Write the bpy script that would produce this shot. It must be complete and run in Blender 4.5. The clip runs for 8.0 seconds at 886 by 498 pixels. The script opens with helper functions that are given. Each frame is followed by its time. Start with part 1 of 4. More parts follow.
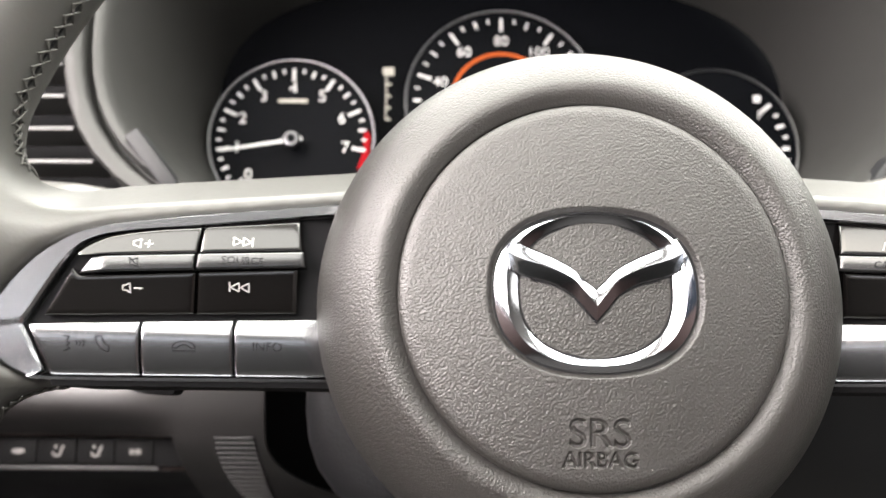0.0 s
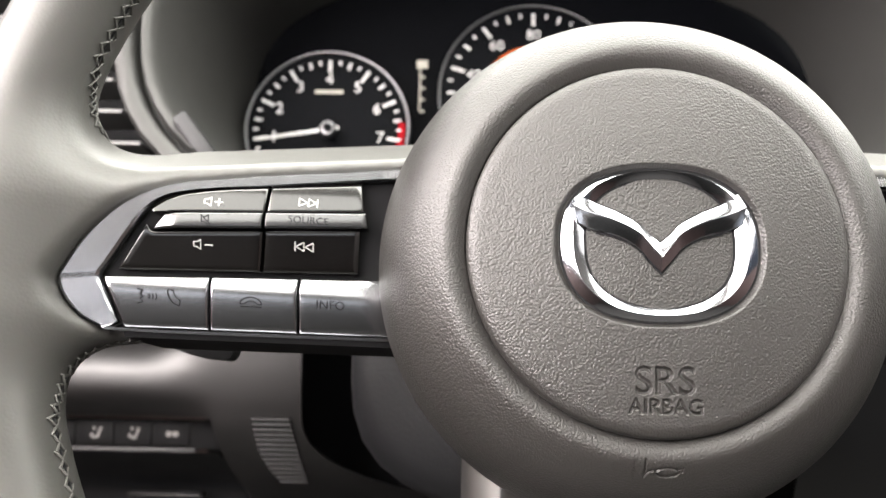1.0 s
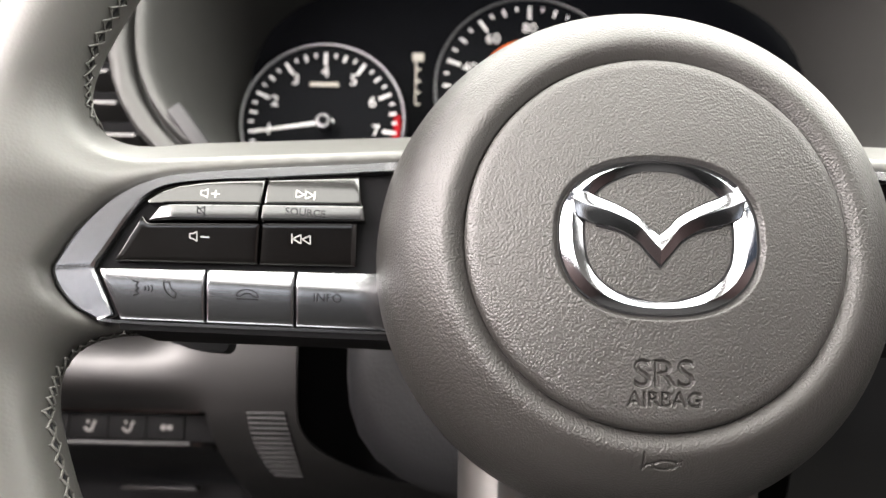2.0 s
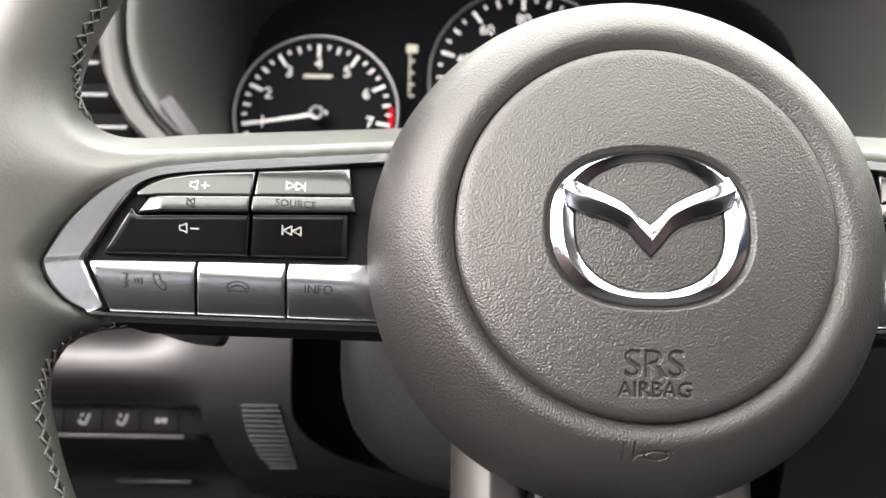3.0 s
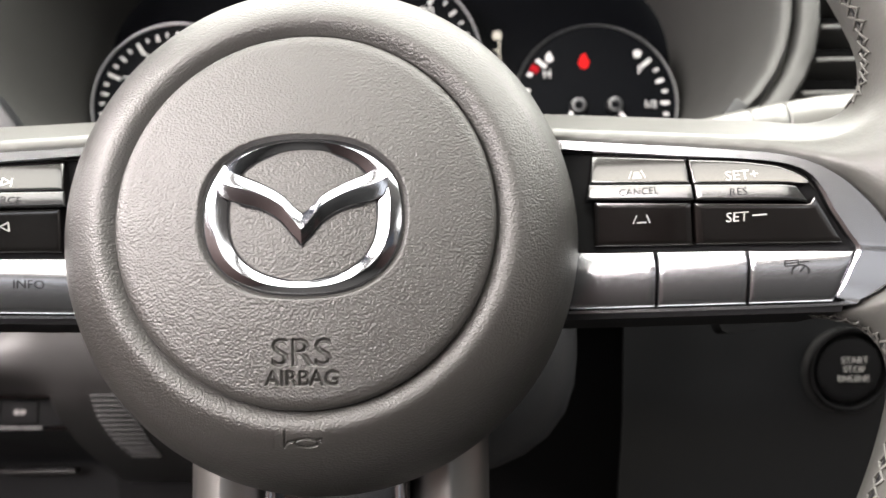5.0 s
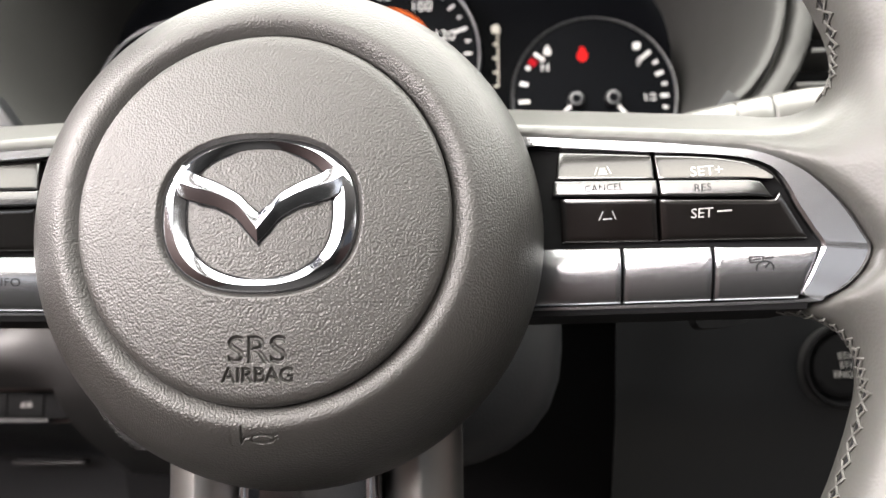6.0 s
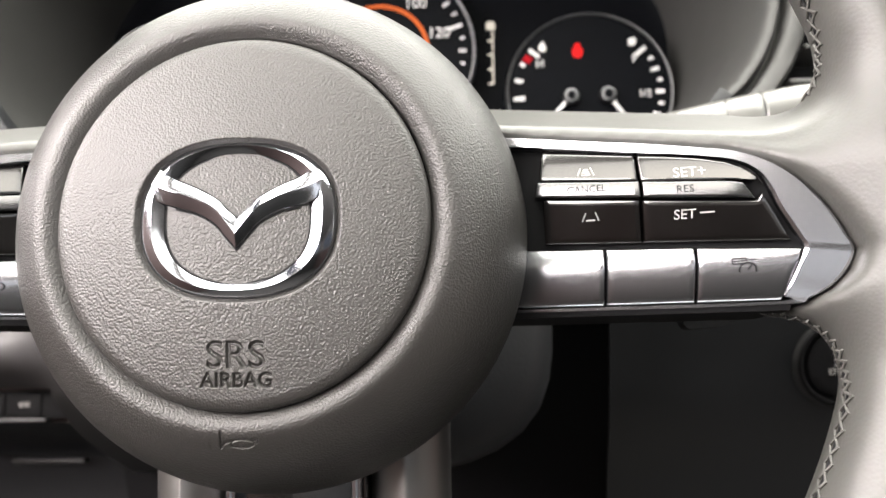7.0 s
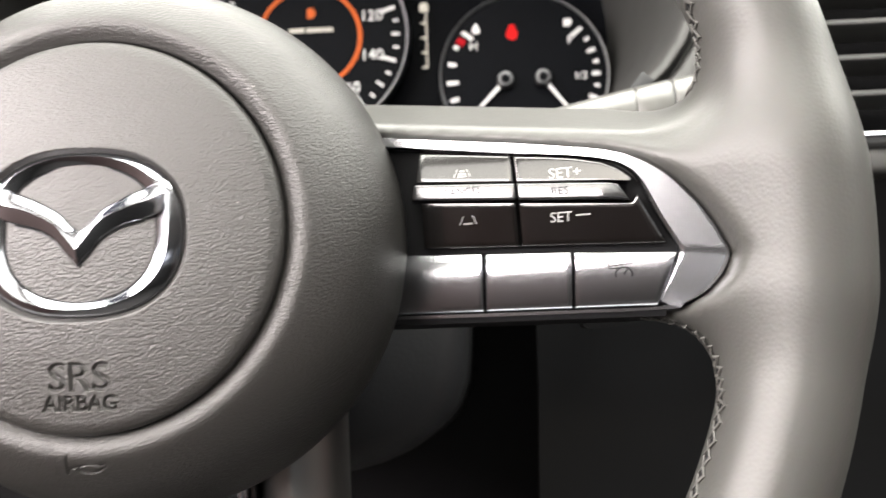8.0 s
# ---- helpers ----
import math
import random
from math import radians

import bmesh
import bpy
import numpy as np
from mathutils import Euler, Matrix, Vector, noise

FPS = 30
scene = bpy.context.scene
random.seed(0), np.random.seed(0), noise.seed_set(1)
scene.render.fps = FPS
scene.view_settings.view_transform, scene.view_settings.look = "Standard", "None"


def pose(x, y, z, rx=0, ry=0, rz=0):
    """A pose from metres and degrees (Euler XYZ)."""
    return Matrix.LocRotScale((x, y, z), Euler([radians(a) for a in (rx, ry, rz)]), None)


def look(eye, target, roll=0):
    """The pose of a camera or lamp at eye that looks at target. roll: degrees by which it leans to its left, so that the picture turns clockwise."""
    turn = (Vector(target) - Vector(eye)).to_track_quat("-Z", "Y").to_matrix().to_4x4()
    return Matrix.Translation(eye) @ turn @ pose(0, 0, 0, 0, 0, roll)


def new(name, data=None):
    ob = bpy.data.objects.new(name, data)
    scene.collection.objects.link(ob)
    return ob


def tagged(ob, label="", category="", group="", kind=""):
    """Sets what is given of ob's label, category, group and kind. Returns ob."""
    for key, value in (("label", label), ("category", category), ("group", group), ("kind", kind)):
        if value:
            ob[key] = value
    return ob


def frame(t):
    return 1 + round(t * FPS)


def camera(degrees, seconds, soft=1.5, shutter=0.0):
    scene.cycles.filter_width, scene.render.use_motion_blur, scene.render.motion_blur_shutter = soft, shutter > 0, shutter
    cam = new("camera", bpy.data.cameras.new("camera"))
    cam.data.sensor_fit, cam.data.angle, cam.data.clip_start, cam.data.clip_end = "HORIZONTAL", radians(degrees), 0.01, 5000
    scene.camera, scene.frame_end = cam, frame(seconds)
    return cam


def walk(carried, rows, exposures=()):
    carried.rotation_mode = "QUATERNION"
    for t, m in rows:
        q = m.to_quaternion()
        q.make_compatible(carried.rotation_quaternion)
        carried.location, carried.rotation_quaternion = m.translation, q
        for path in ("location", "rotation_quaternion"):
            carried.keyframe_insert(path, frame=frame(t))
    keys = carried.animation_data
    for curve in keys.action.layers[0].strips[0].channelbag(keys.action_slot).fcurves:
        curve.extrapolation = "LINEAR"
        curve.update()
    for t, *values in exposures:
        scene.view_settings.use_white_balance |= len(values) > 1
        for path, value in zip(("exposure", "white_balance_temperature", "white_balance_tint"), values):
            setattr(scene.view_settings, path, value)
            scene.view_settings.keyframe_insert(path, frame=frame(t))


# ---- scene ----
LENS = 58.15
# The car's own frame: the wheel's plane upright, its axis along y; RAKE tips it to its slope in the car.
RAKE = 22.0
CAR = pose(0, 0, 0.75, -RAKE, 0, 0)
cam = camera(LENS, 8.0, 1.45, 0.4)
cam.data.dof.use_dof = True
cam.data.dof.focus_distance, cam.data.dof.aperture_fstop = 0.20, 16.0
# seconds, x, y, z in the wheel's frame, yaw, pitch, roll
PATH = [
    (0.0, -0.03355, -0.18258, -0.02556, 0.615, 10.693, 0.471),
    (0.2, -0.03730, -0.18741, -0.03035, 0.877, 11.125, 0.676),
    (0.5, -0.04302, -0.18879, -0.03624, 361.152, 11.527, 0.948),
    (1.0, -0.04782, -0.18576, -0.04123, 361.220, 11.683, 1.078),
    (1.5, -0.04904, -0.18495, -0.04160, 0.865, 11.525, 1.141),
    (3.0, -0.04728, -0.18398, -0.04193, 360.540, 10.793, 0.896),
    (3.5, -0.03782, -0.18301, -0.04293, 0.244, 10.591, 0.440),
    (3.8, -0.02484, -0.18398, -0.04211, -0.139, 10.575, 0.318),
    (4.0, -0.01219, -0.18318, -0.04142, 359.860, 10.414, -0.319),
    (4.2, 0.00143, -0.18445, -0.04096, -0.272, 10.132, -0.497),
    (4.5, 0.01713, -0.18444, -0.04092, 0.070, 9.880, -0.576),
    (4.7, 0.02410, -0.18617, -0.04038, 0.034, 9.510, -0.669),
    (5.0, 0.03580, -0.18369, -0.03940, 360.771, 9.337, -0.526),
    (6.5, 0.05575, -0.18446, -0.03755, 363.190, 8.626, -0.547),
    (7.0, 0.06015, -0.18341, -0.03601, 3.335, 8.379, -0.623),
    (7.3, 0.06402, -0.18469, -0.03595, 3.272, 7.854, -0.643),
    (7.5, 0.06816, -0.18131, -0.03575, 363.441, 7.661, -0.601),
    (7.8, 0.08273, -0.18065, -0.03101, 3.017, 6.852, -1.345),
    (8.0, 0.09106, -0.17466, -0.02688, 2.632, 6.461, -1.765),
]
# the film's own slow change of exposure, in stops
EXPOSURE = [(0.0, 0.0), (1.5, -0.07), (5.0, -0.07), (7.0, -0.12), (8.0, -0.21)]
walk(cam, [(t, CAR @ pose(x, y, z, 90 + pitch, 0, yaw) @ pose(0, 0, 0, 0, 0, roll)) for t, x, y, z, yaw, pitch, roll in PATH],
     EXPOSURE)

# ---- sky, daylight through the car's windows ----
world = bpy.data.worlds.new("world")
scene.world = world
world.use_nodes = True
wn = world.node_tree.nodes
sky = wn.new("ShaderNodeTexSky")
sky.sky_type, sky.sun_disc = "NISHITA", False
sky.sun_elevation, sky.sun_rotation = radians(48), radians(200)
world.node_tree.links.new(sky.outputs["Color"], wn["Background"].inputs["Color"])
sky.air_density, sky.dust_density, sky.ozone_density = 0.7, 6.0, 0.3
wn["Background"].inputs["Strength"].default_value = 0.06


def daylight(name, eye, target, width, height, power, colour):
    lamp = bpy.data.lights.new(name, "AREA")
    lamp.shape, lamp.size, lamp.size_y, lamp.energy, lamp.color = "RECTANGLE", width, height, power, colour
    ob = new(name, lamp)
    ob.matrix_world = look(eye, target)
    return ob


# daylight in the upper part of each window, where the sky shows over the things outside
daylight("daylight_left_window", (-0.47, -0.30, 1.08), (0.0, -0.10, 0.75), 0.96, 0.30, 28.0, (1.0, 0.915, 0.89))
daylight("daylight_windshield", (0.31, 0.415, 1.165), (0.31, 0.12, 0.21), 1.40, 1.10, 82.0, (1.0, 0.985, 0.905))
daylight("daylight_right_window", (1.09, -0.25, 1.17), (0.1, -0.05, 0.75), 0.9, 0.14, 2.2, (1.0, 0.97, 0.93))
daylight("daylight_rear_window", (0.30, -1.62, 1.15), (0.1, 0.0, 0.8), 1.1, 0.16, 1.2, (0.92, 0.95, 1.0))
# added fill from overhead, for the cover and upper facets; no roof window known
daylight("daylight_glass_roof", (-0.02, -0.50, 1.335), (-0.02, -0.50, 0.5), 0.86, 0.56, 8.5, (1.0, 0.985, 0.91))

# ---- materials ----
def nodes_of(name):
    m = bpy.data.materials.new(name)
    m.use_nodes = True
    return m, m.node_tree.nodes, m.node_tree.links, m.node_tree.nodes["Principled BSDF"]


def surface(name, colour, rough=0.5, metal=0.0, vary=0.12, scale=40.0, grain=0.0, grain_scale=900.0, coat=0.0, cells=False, spec=0.5, smudge=0.08, dust=0.0):
    """A real surface: colour that drifts at two scales, uneven gloss, fine relief."""
    m, n, l, b = nodes_of(name)
    at = n.new("ShaderNodeTexCoord").outputs["Object"]
    big, fine = n.new("ShaderNodeTexNoise"), n.new("ShaderNodeTexNoise")
    big.inputs["Scale"].default_value, fine.inputs["Scale"].default_value = scale, scale * 12
    big.inputs["Detail"].default_value = 5
    mix, ramp = n.new("ShaderNodeMix"), n.new("ShaderNodeMix")
    for node in (big, fine):
        l.new(at, node.inputs["Vector"])
    mix.data_type = ramp.data_type = "RGBA"
    dark = [c * (1 - vary) for c in colour]
    lite = [min(1, c * (1 + vary)) for c in colour]
    mix.inputs["A"].default_value, mix.inputs["B"].default_value = (*dark, 1), (*lite, 1)
    l.new(big.outputs["Fac"], mix.inputs["Factor"])
    ramp.blend_type = "MULTIPLY"
    ramp.inputs["Factor"].default_value = vary
    l.new(mix.outputs["Result"], ramp.inputs["A"])
    l.new(fine.outputs["Color"], ramp.inputs["B"])
    tint = ramp.outputs["Result"]
    if dust > 0:
        # scattered pale specks of dust, a few in a hundred cells
        spot, near, rare, both, over = n.new("ShaderNodeTexVoronoi"), n.new("ShaderNodeMath"), n.new("ShaderNodeSeparateColor"), n.new("ShaderNodeMath"), n.new("ShaderNodeMix")
        few = n.new("ShaderNodeMath")
        spot.inputs["Scale"].default_value = 330
        l.new(at, spot.inputs["Vector"])
        near.operation, near.inputs[1].default_value = "LESS_THAN", 0.06
        l.new(spot.outputs["Distance"], near.inputs[0])
        l.new(spot.outputs["Color"], rare.inputs["Color"])
        few.operation, few.inputs[1].default_value = "GREATER_THAN", 1 - dust
        l.new(rare.outputs["Red"], few.inputs[0])
        both.operation = "MULTIPLY"
        l.new(near.outputs["Value"], both.inputs[0])
        l.new(few.outputs["Value"], both.inputs[1])
        over.data_type = "RGBA"
        over.inputs["B"].default_value = (0.22, 0.21, 0.20, 1)
        l.new(both.outputs["Value"], over.inputs["Factor"])
        l.new(tint, over.inputs["A"])
        tint = over.outputs["Result"]
    l.new(tint, b.inputs["Base Color"])
    gloss = n.new("ShaderNodeMapRange")
    gloss.inputs["To Min"].default_value, gloss.inputs["To Max"].default_value = max(0.02, rough - smudge), min(1, rough + smudge)
    l.new(big.outputs["Fac"], gloss.inputs["Value"])
    l.new(gloss.outputs["Result"], b.inputs["Roughness"])
    b.inputs["Metallic"].default_value = metal
    b.inputs["Coat Weight"].default_value = coat
    b.inputs["Coat Roughness"].default_value = 0.08
    b.inputs["Specular IOR Level"].default_value = spec
    if grain > 0:
        bump = n.new("ShaderNodeBump")
        bump.inputs["Strength"].default_value, bump.inputs["Distance"].default_value = grain, 0.0004
        if cells:
            v, w = n.new("ShaderNodeTexVoronoi"), n.new("ShaderNodeTexNoise")
            warp = n.new("ShaderNodeMix")
            warp.data_type = "VECTOR"
            w.inputs["Scale"].default_value = grain_scale * 0.7
            v.inputs["Scale"].default_value = grain_scale
            v.feature = "SMOOTH_F1"
            v.inputs["Smoothness"].default_value = 0.5
            l.new(at, w.inputs["Vector"])
            add = n.new("ShaderNodeVectorMath")
            add.operation = "MULTIPLY_ADD"
            l.new(w.outputs["Color"], add.inputs[0])
            add.inputs[1].default_value = (0.00006,) * 3
            l.new(at, add.inputs[2])
            wide = n.new("ShaderNodeVectorMath")
            wide.operation = "MULTIPLY"
            wide.inputs[1].default_value = (1.04, 1.0, 0.98)   # round pebbles
            l.new(add.outputs["Vector"], wide.inputs[0])
            l.new(wide.outputs["Vector"], v.inputs["Vector"])
            l.new(v.outputs["Distance"], bump.inputs["Height"])
            bump.invert = True
        else:
            g = n.new("ShaderNodeTexNoise")
            g.inputs["Scale"].default_value, g.inputs["Detail"].default_value = grain_scale, 4
            l.new(at, g.inputs["Vector"])
            l.new(g.outputs["Fac"], bump.inputs["Height"])
        l.new(bump.outputs["Normal"], b.inputs["Normal"])
    return m


def glowing(name, colour, strength, base=(0.5, 0.5, 0.5)):
    m, n, l, b = nodes_of(name)
    b.inputs["Base Color"].default_value = (*base, 1)
    b.inputs["Roughness"].default_value = 0.5
    b.inputs["Emission Color"].default_value = (*colour, 1)
    b.inputs["Emission Strength"].default_value = strength
    b.inputs["Specular IOR Level"].default_value = 0.1
    return m


M_COVER = surface("airbag_vinyl", (0.0222, 0.0208, 0.0196), 0.44, vary=0.10, grain=0.42, grain_scale=1800, cells=True, spec=0.60, dust=0.05)
M_LEATHER = surface("rim_leather", (0.055, 0.054, 0.0507), 0.42, vary=0.10, grain=0.10, grain_scale=1100, cells=True)
M_THREAD = surface("grey_thread", (0.075, 0.073, 0.068), 0.6, vary=0.2, scale=300)
M_CHROME = surface("bright_chrome", (0.42, 0.43, 0.46), 0.13, 1.0, vary=0.03, scale=90, smudge=0.02)
M_SATIN = surface("satin_metal_trim", (0.372, 0.377, 0.395), 0.24, 1.0, vary=0.015, scale=25, smudge=0.006)
M_BAR = surface("satin_chrome_bar", (0.135, 0.135, 0.138), 0.24, 1.0, vary=0.02, scale=25, smudge=0.015)
M_LEG = surface("satin_spoke_leg", (0.21, 0.205, 0.20), 0.40, 0.9, vary=0.04, scale=30, smudge=0.03)
M_GLOSS = surface("gloss_black_keys", (0.0030, 0.0024, 0.0023), 0.16, vary=0.1, scale=80, spec=0.8, coat=0.8, dust=0.05)
M_BACK = surface("black_plastic", (0.02, 0.02, 0.02), 0.55, vary=0.15, grain=0.1)
# also put where only shade lies: under the spokes, round the column
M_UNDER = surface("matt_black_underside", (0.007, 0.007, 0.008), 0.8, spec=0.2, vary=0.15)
M_DASH = surface("dark_dashboard_plastic", (0.045, 0.044, 0.043), 0.55, vary=0.12, grain=0.25, grain_scale=700, cells=True)
M_SHROUD = surface("dark_shroud_plastic", (0.0112, 0.0117, 0.0134), 0.55, dust=0.04, vary=0.12, grain=0.2, grain_scale=700, cells=True, spec=0.35)
M_COWL = surface("grey_binnacle_plastic", (0.0245, 0.0242, 0.0232), 0.6, vary=0.10, grain=0.2, grain_scale=800)
M_FACE = surface("black_dial_face", (0.0017, 0.0020, 0.0029), 0.5, vary=0.2, scale=120, spec=0.03)
# blacker than bare plastic: shade under the dashboard is put into the colour
M_SHADE = surface("matt_black_panel", (0.0028, 0.0034, 0.0043), 0.42, vary=0.2, grain=0.2, grain_scale=700, spec=0.5)
M_KEYBLACK = surface("dull_black_switch", (0.005, 0.005, 0.0055), 0.6, vary=0.2, spec=0.1)
M_RING = surface("satin_dial_ring", (0.10, 0.10, 0.105), 0.35, 1.0, vary=0.05)
M_INK = glowing("lit_white_print", (0.95, 0.97, 1.0), 0.06, (0.44, 0.44, 0.44))
M_CREAM = glowing("lit_cream_print", (1.0, 0.88, 0.7), 0.09, (0.3, 0.29, 0.26))
M_DIM = surface("dim_grey_print", (0.17, 0.165, 0.16), 0.6, vary=0.1)
M_RED = glowing("lit_red_lamp", (1.0, 0.004, 0.006), 1.0, (0.10, 0.0, 0.0))
M_REDMARK = surface("red_dial_mark", (0.20, 0.002, 0.006), 0.6, spec=0.05)
M_ORANGE = glowing("lit_orange_print", (1.0, 0.17, 0.03), 0.09, (0.30, 0.06, 0.01))
M_LEGEND = surface("white_key_print", (0.36, 0.36, 0.35), 0.5, vary=0.05)
M_DARKPRINT = surface("dark_key_print", (0.012, 0.012, 0.014), 0.6, vary=0.05, spec=0.15)
M_STALK = surface("satin_grey_stalk", (0.085, 0.084, 0.079), 0.36, vary=0.06, coat=0.3)
M_TRIMGREY = surface("cabin_lining", (0.32, 0.31, 0.295), 0.9, vary=0.1, scale=8, grain=0.2, grain_scale=500)
M_LINING = surface("burgundy_door_lining", (0.11, 0.074, 0.070), 0.7, vary=0.1, scale=20, grain=0.2, grain_scale=500)
M_CARPET = surface("grey_carpet", (0.07, 0.068, 0.066), 0.95, vary=0.2, scale=30, grain=0.4, grain_scale=300)


# ---- building helpers ----
def finish(mesh, mat, angle=35.0):
    mesh.materials.append(mat)
    mesh.shade_smooth()
    mesh.set_sharp_from_angle(angle=radians(angle))
    return mesh


def thing(name, at, label, category, group="", kind=""):
    """An Empty at a place of the wheel's frame, the base of a thing."""
    ob = new(name)
    ob.empty_display_size = 0.01
    ob.matrix_world = CAR @ Matrix.Translation(at)
    ob["base"] = at
    return tagged(ob, label, category, group, kind)


def origin(ob):
    return Vector(ob["base"]) if ob and "base" in ob else Vector((0, 0, 0))


def shell(name, verts, faces, mat, parent=None, label="", angle=35.0):
    """One mesh from verts in the wheel's frame, under parent."""
    top = parent
    while top is not None and top.parent is not None:
        top = top.parent
    off = origin(top)
    mesh = bpy.data.meshes.new(name)
    mesh.from_pydata([Vector(v) - off for v in verts], [], faces)
    bm = bmesh.new()
    bm.from_mesh(mesh)
    bmesh.ops.recalc_face_normals(bm, faces=bm.faces)
    bm.to_mesh(mesh)
    bm.free()
    ob = new(name, finish(mesh, mat, angle))
    if parent is None:
        ob.matrix_world = CAR
    else:
        ob.parent = parent
    if label:
        ob["label"] = label
    return ob


def part(name, bm, mat, parent, label="", angle=35.0):
    bm.verts.ensure_lookup_table()
    bm.verts.index_update()
    verts = [v.co.copy() for v in bm.verts]
    faces = [[v.index for v in f.verts] for f in bm.faces]
    bm.free()
    return shell(name, verts, faces, mat, parent, label, angle)


def rings(loops, close_start=False, close_end=False, around=True):
    """Verts and faces of a skin over loops of equal length."""
    n = len(loops[0])
    verts = [p for loop in loops for p in loop]
    faces = []
    for i in range(len(loops) - 1):
        for j in range(n if around else n - 1):
            k = (j + 1) % n
            faces.append((i * n + j, i * n + k, (i + 1) * n + k, (i + 1) * n + j))
    if close_start:
        faces.append(tuple(range(n)))
    if close_end:
        faces.append(tuple((len(loops) - 1) * n + j for j in range(n)))
    return verts, faces


def box(lo, hi, bevel=0.0, segments=2):
    bm = bmesh.new()
    bmesh.ops.create_cube(bm, size=1)
    for v in bm.verts:
        v.co = [l + (h - l) * (c + 0.5) for l, h, c in zip(lo, hi, v.co)]
    if bevel:
        bmesh.ops.bevel(bm, geom=bm.edges[:], offset=bevel, segments=segments, affect="EDGES", profile=0.5)
    return bm


def tube(path, radius, sides=8):
    """A round bar along a path; radius may be a list."""
    path = [Vector(p) for p in path]
    loops = []
    for i, p in enumerate(path):
        d = (path[min(i + 1, len(path) - 1)] - path[max(i - 1, 0)]).normalized()
        u = d.cross(Vector((0.31, 0.2, 0.93))).normalized()
        w = d.cross(u)
        r = radius[i] if isinstance(radius, (list, tuple)) else radius
        loops.append([p + u * (r * math.cos(a)) + w * (r * math.sin(a)) for a in (2 * math.pi * k / sides for k in range(sides))])
    return rings(loops, True, True)


def smooth_line(points, per=6, closed=False):
    """A soft curve through the points."""
    p = [Vector(q) for q in points]
    n, out = len(p), []
    for i in range(n if closed else n - 1):
        a, b, c, d = (p[(i + k) % n] if closed else p[min(max(i + k, 0), n - 1)] for k in (-1, 0, 1, 2))
        for s in range(per):
            t = s / per
            out.append(0.5 * (2 * b + (c - a) * t + (2 * a - 5 * b + 4 * c - d) * t * t + (3 * b - a - 3 * c + d) * t ** 3))
    if not closed:
        out.append(p[-1])
    return out


def rounded(poly, radius, steps=4):
    """A polygon with its corners rounded."""
    p, out = [Vector(q) for q in poly], []
    for i, b in enumerate(p):
        a, c = p[i - 1], p[(i + 1) % len(p)]
        r = min(radius, (a - b).length * 0.45, (c - b).length * 0.45)
        s, e = b + (a - b).normalized() * r, b + (c - b).normalized() * r
        for k in range(steps + 1):
            t = k / steps
            out.append((1 - t) ** 2 * s + 2 * t * (1 - t) * b + t * t * e)
    return out


def letters(name, text, height, place, mat, parent, depth=0.0002, label="", bevel=0.0):
    """Text as a mesh: place(u, v, w) sets it in the wheel's frame, u along, v up, w out of the surface."""
    curve = bpy.data.curves.new(name, "FONT")
    curve.body, curve.size, curve.extrude = text, 1.0, 0.5
    curve.align_x, curve.align_y, curve.resolution_u = "CENTER", "CENTER", 3
    ob = bpy.data.objects.new(name, curve)
    scene.collection.objects.link(ob)
    bpy.context.view_layer.update()
    mesh = bpy.data.meshes.new_from_object(ob.evaluated_get(bpy.context.evaluated_depsgraph_get()))
    bpy.data.objects.remove(ob)
    bpy.data.curves.remove(curve)
    top = max(v.co.y for v in mesh.vertices) - min(v.co.y for v in mesh.vertices)
    k = height / top
    mid = (max(v.co.y for v in mesh.vertices) + min(v.co.y for v in mesh.vertices)) / 2
    verts = [place(v.co.x * k, (v.co.y - mid) * k, depth * (1 if v.co.z > 0 else -1)) for v in mesh.vertices]
    faces = [tuple(p.vertices) for p in mesh.polygons]
    bpy.data.meshes.remove(mesh)
    return shell(name, verts, faces, mat, parent, label, 30)


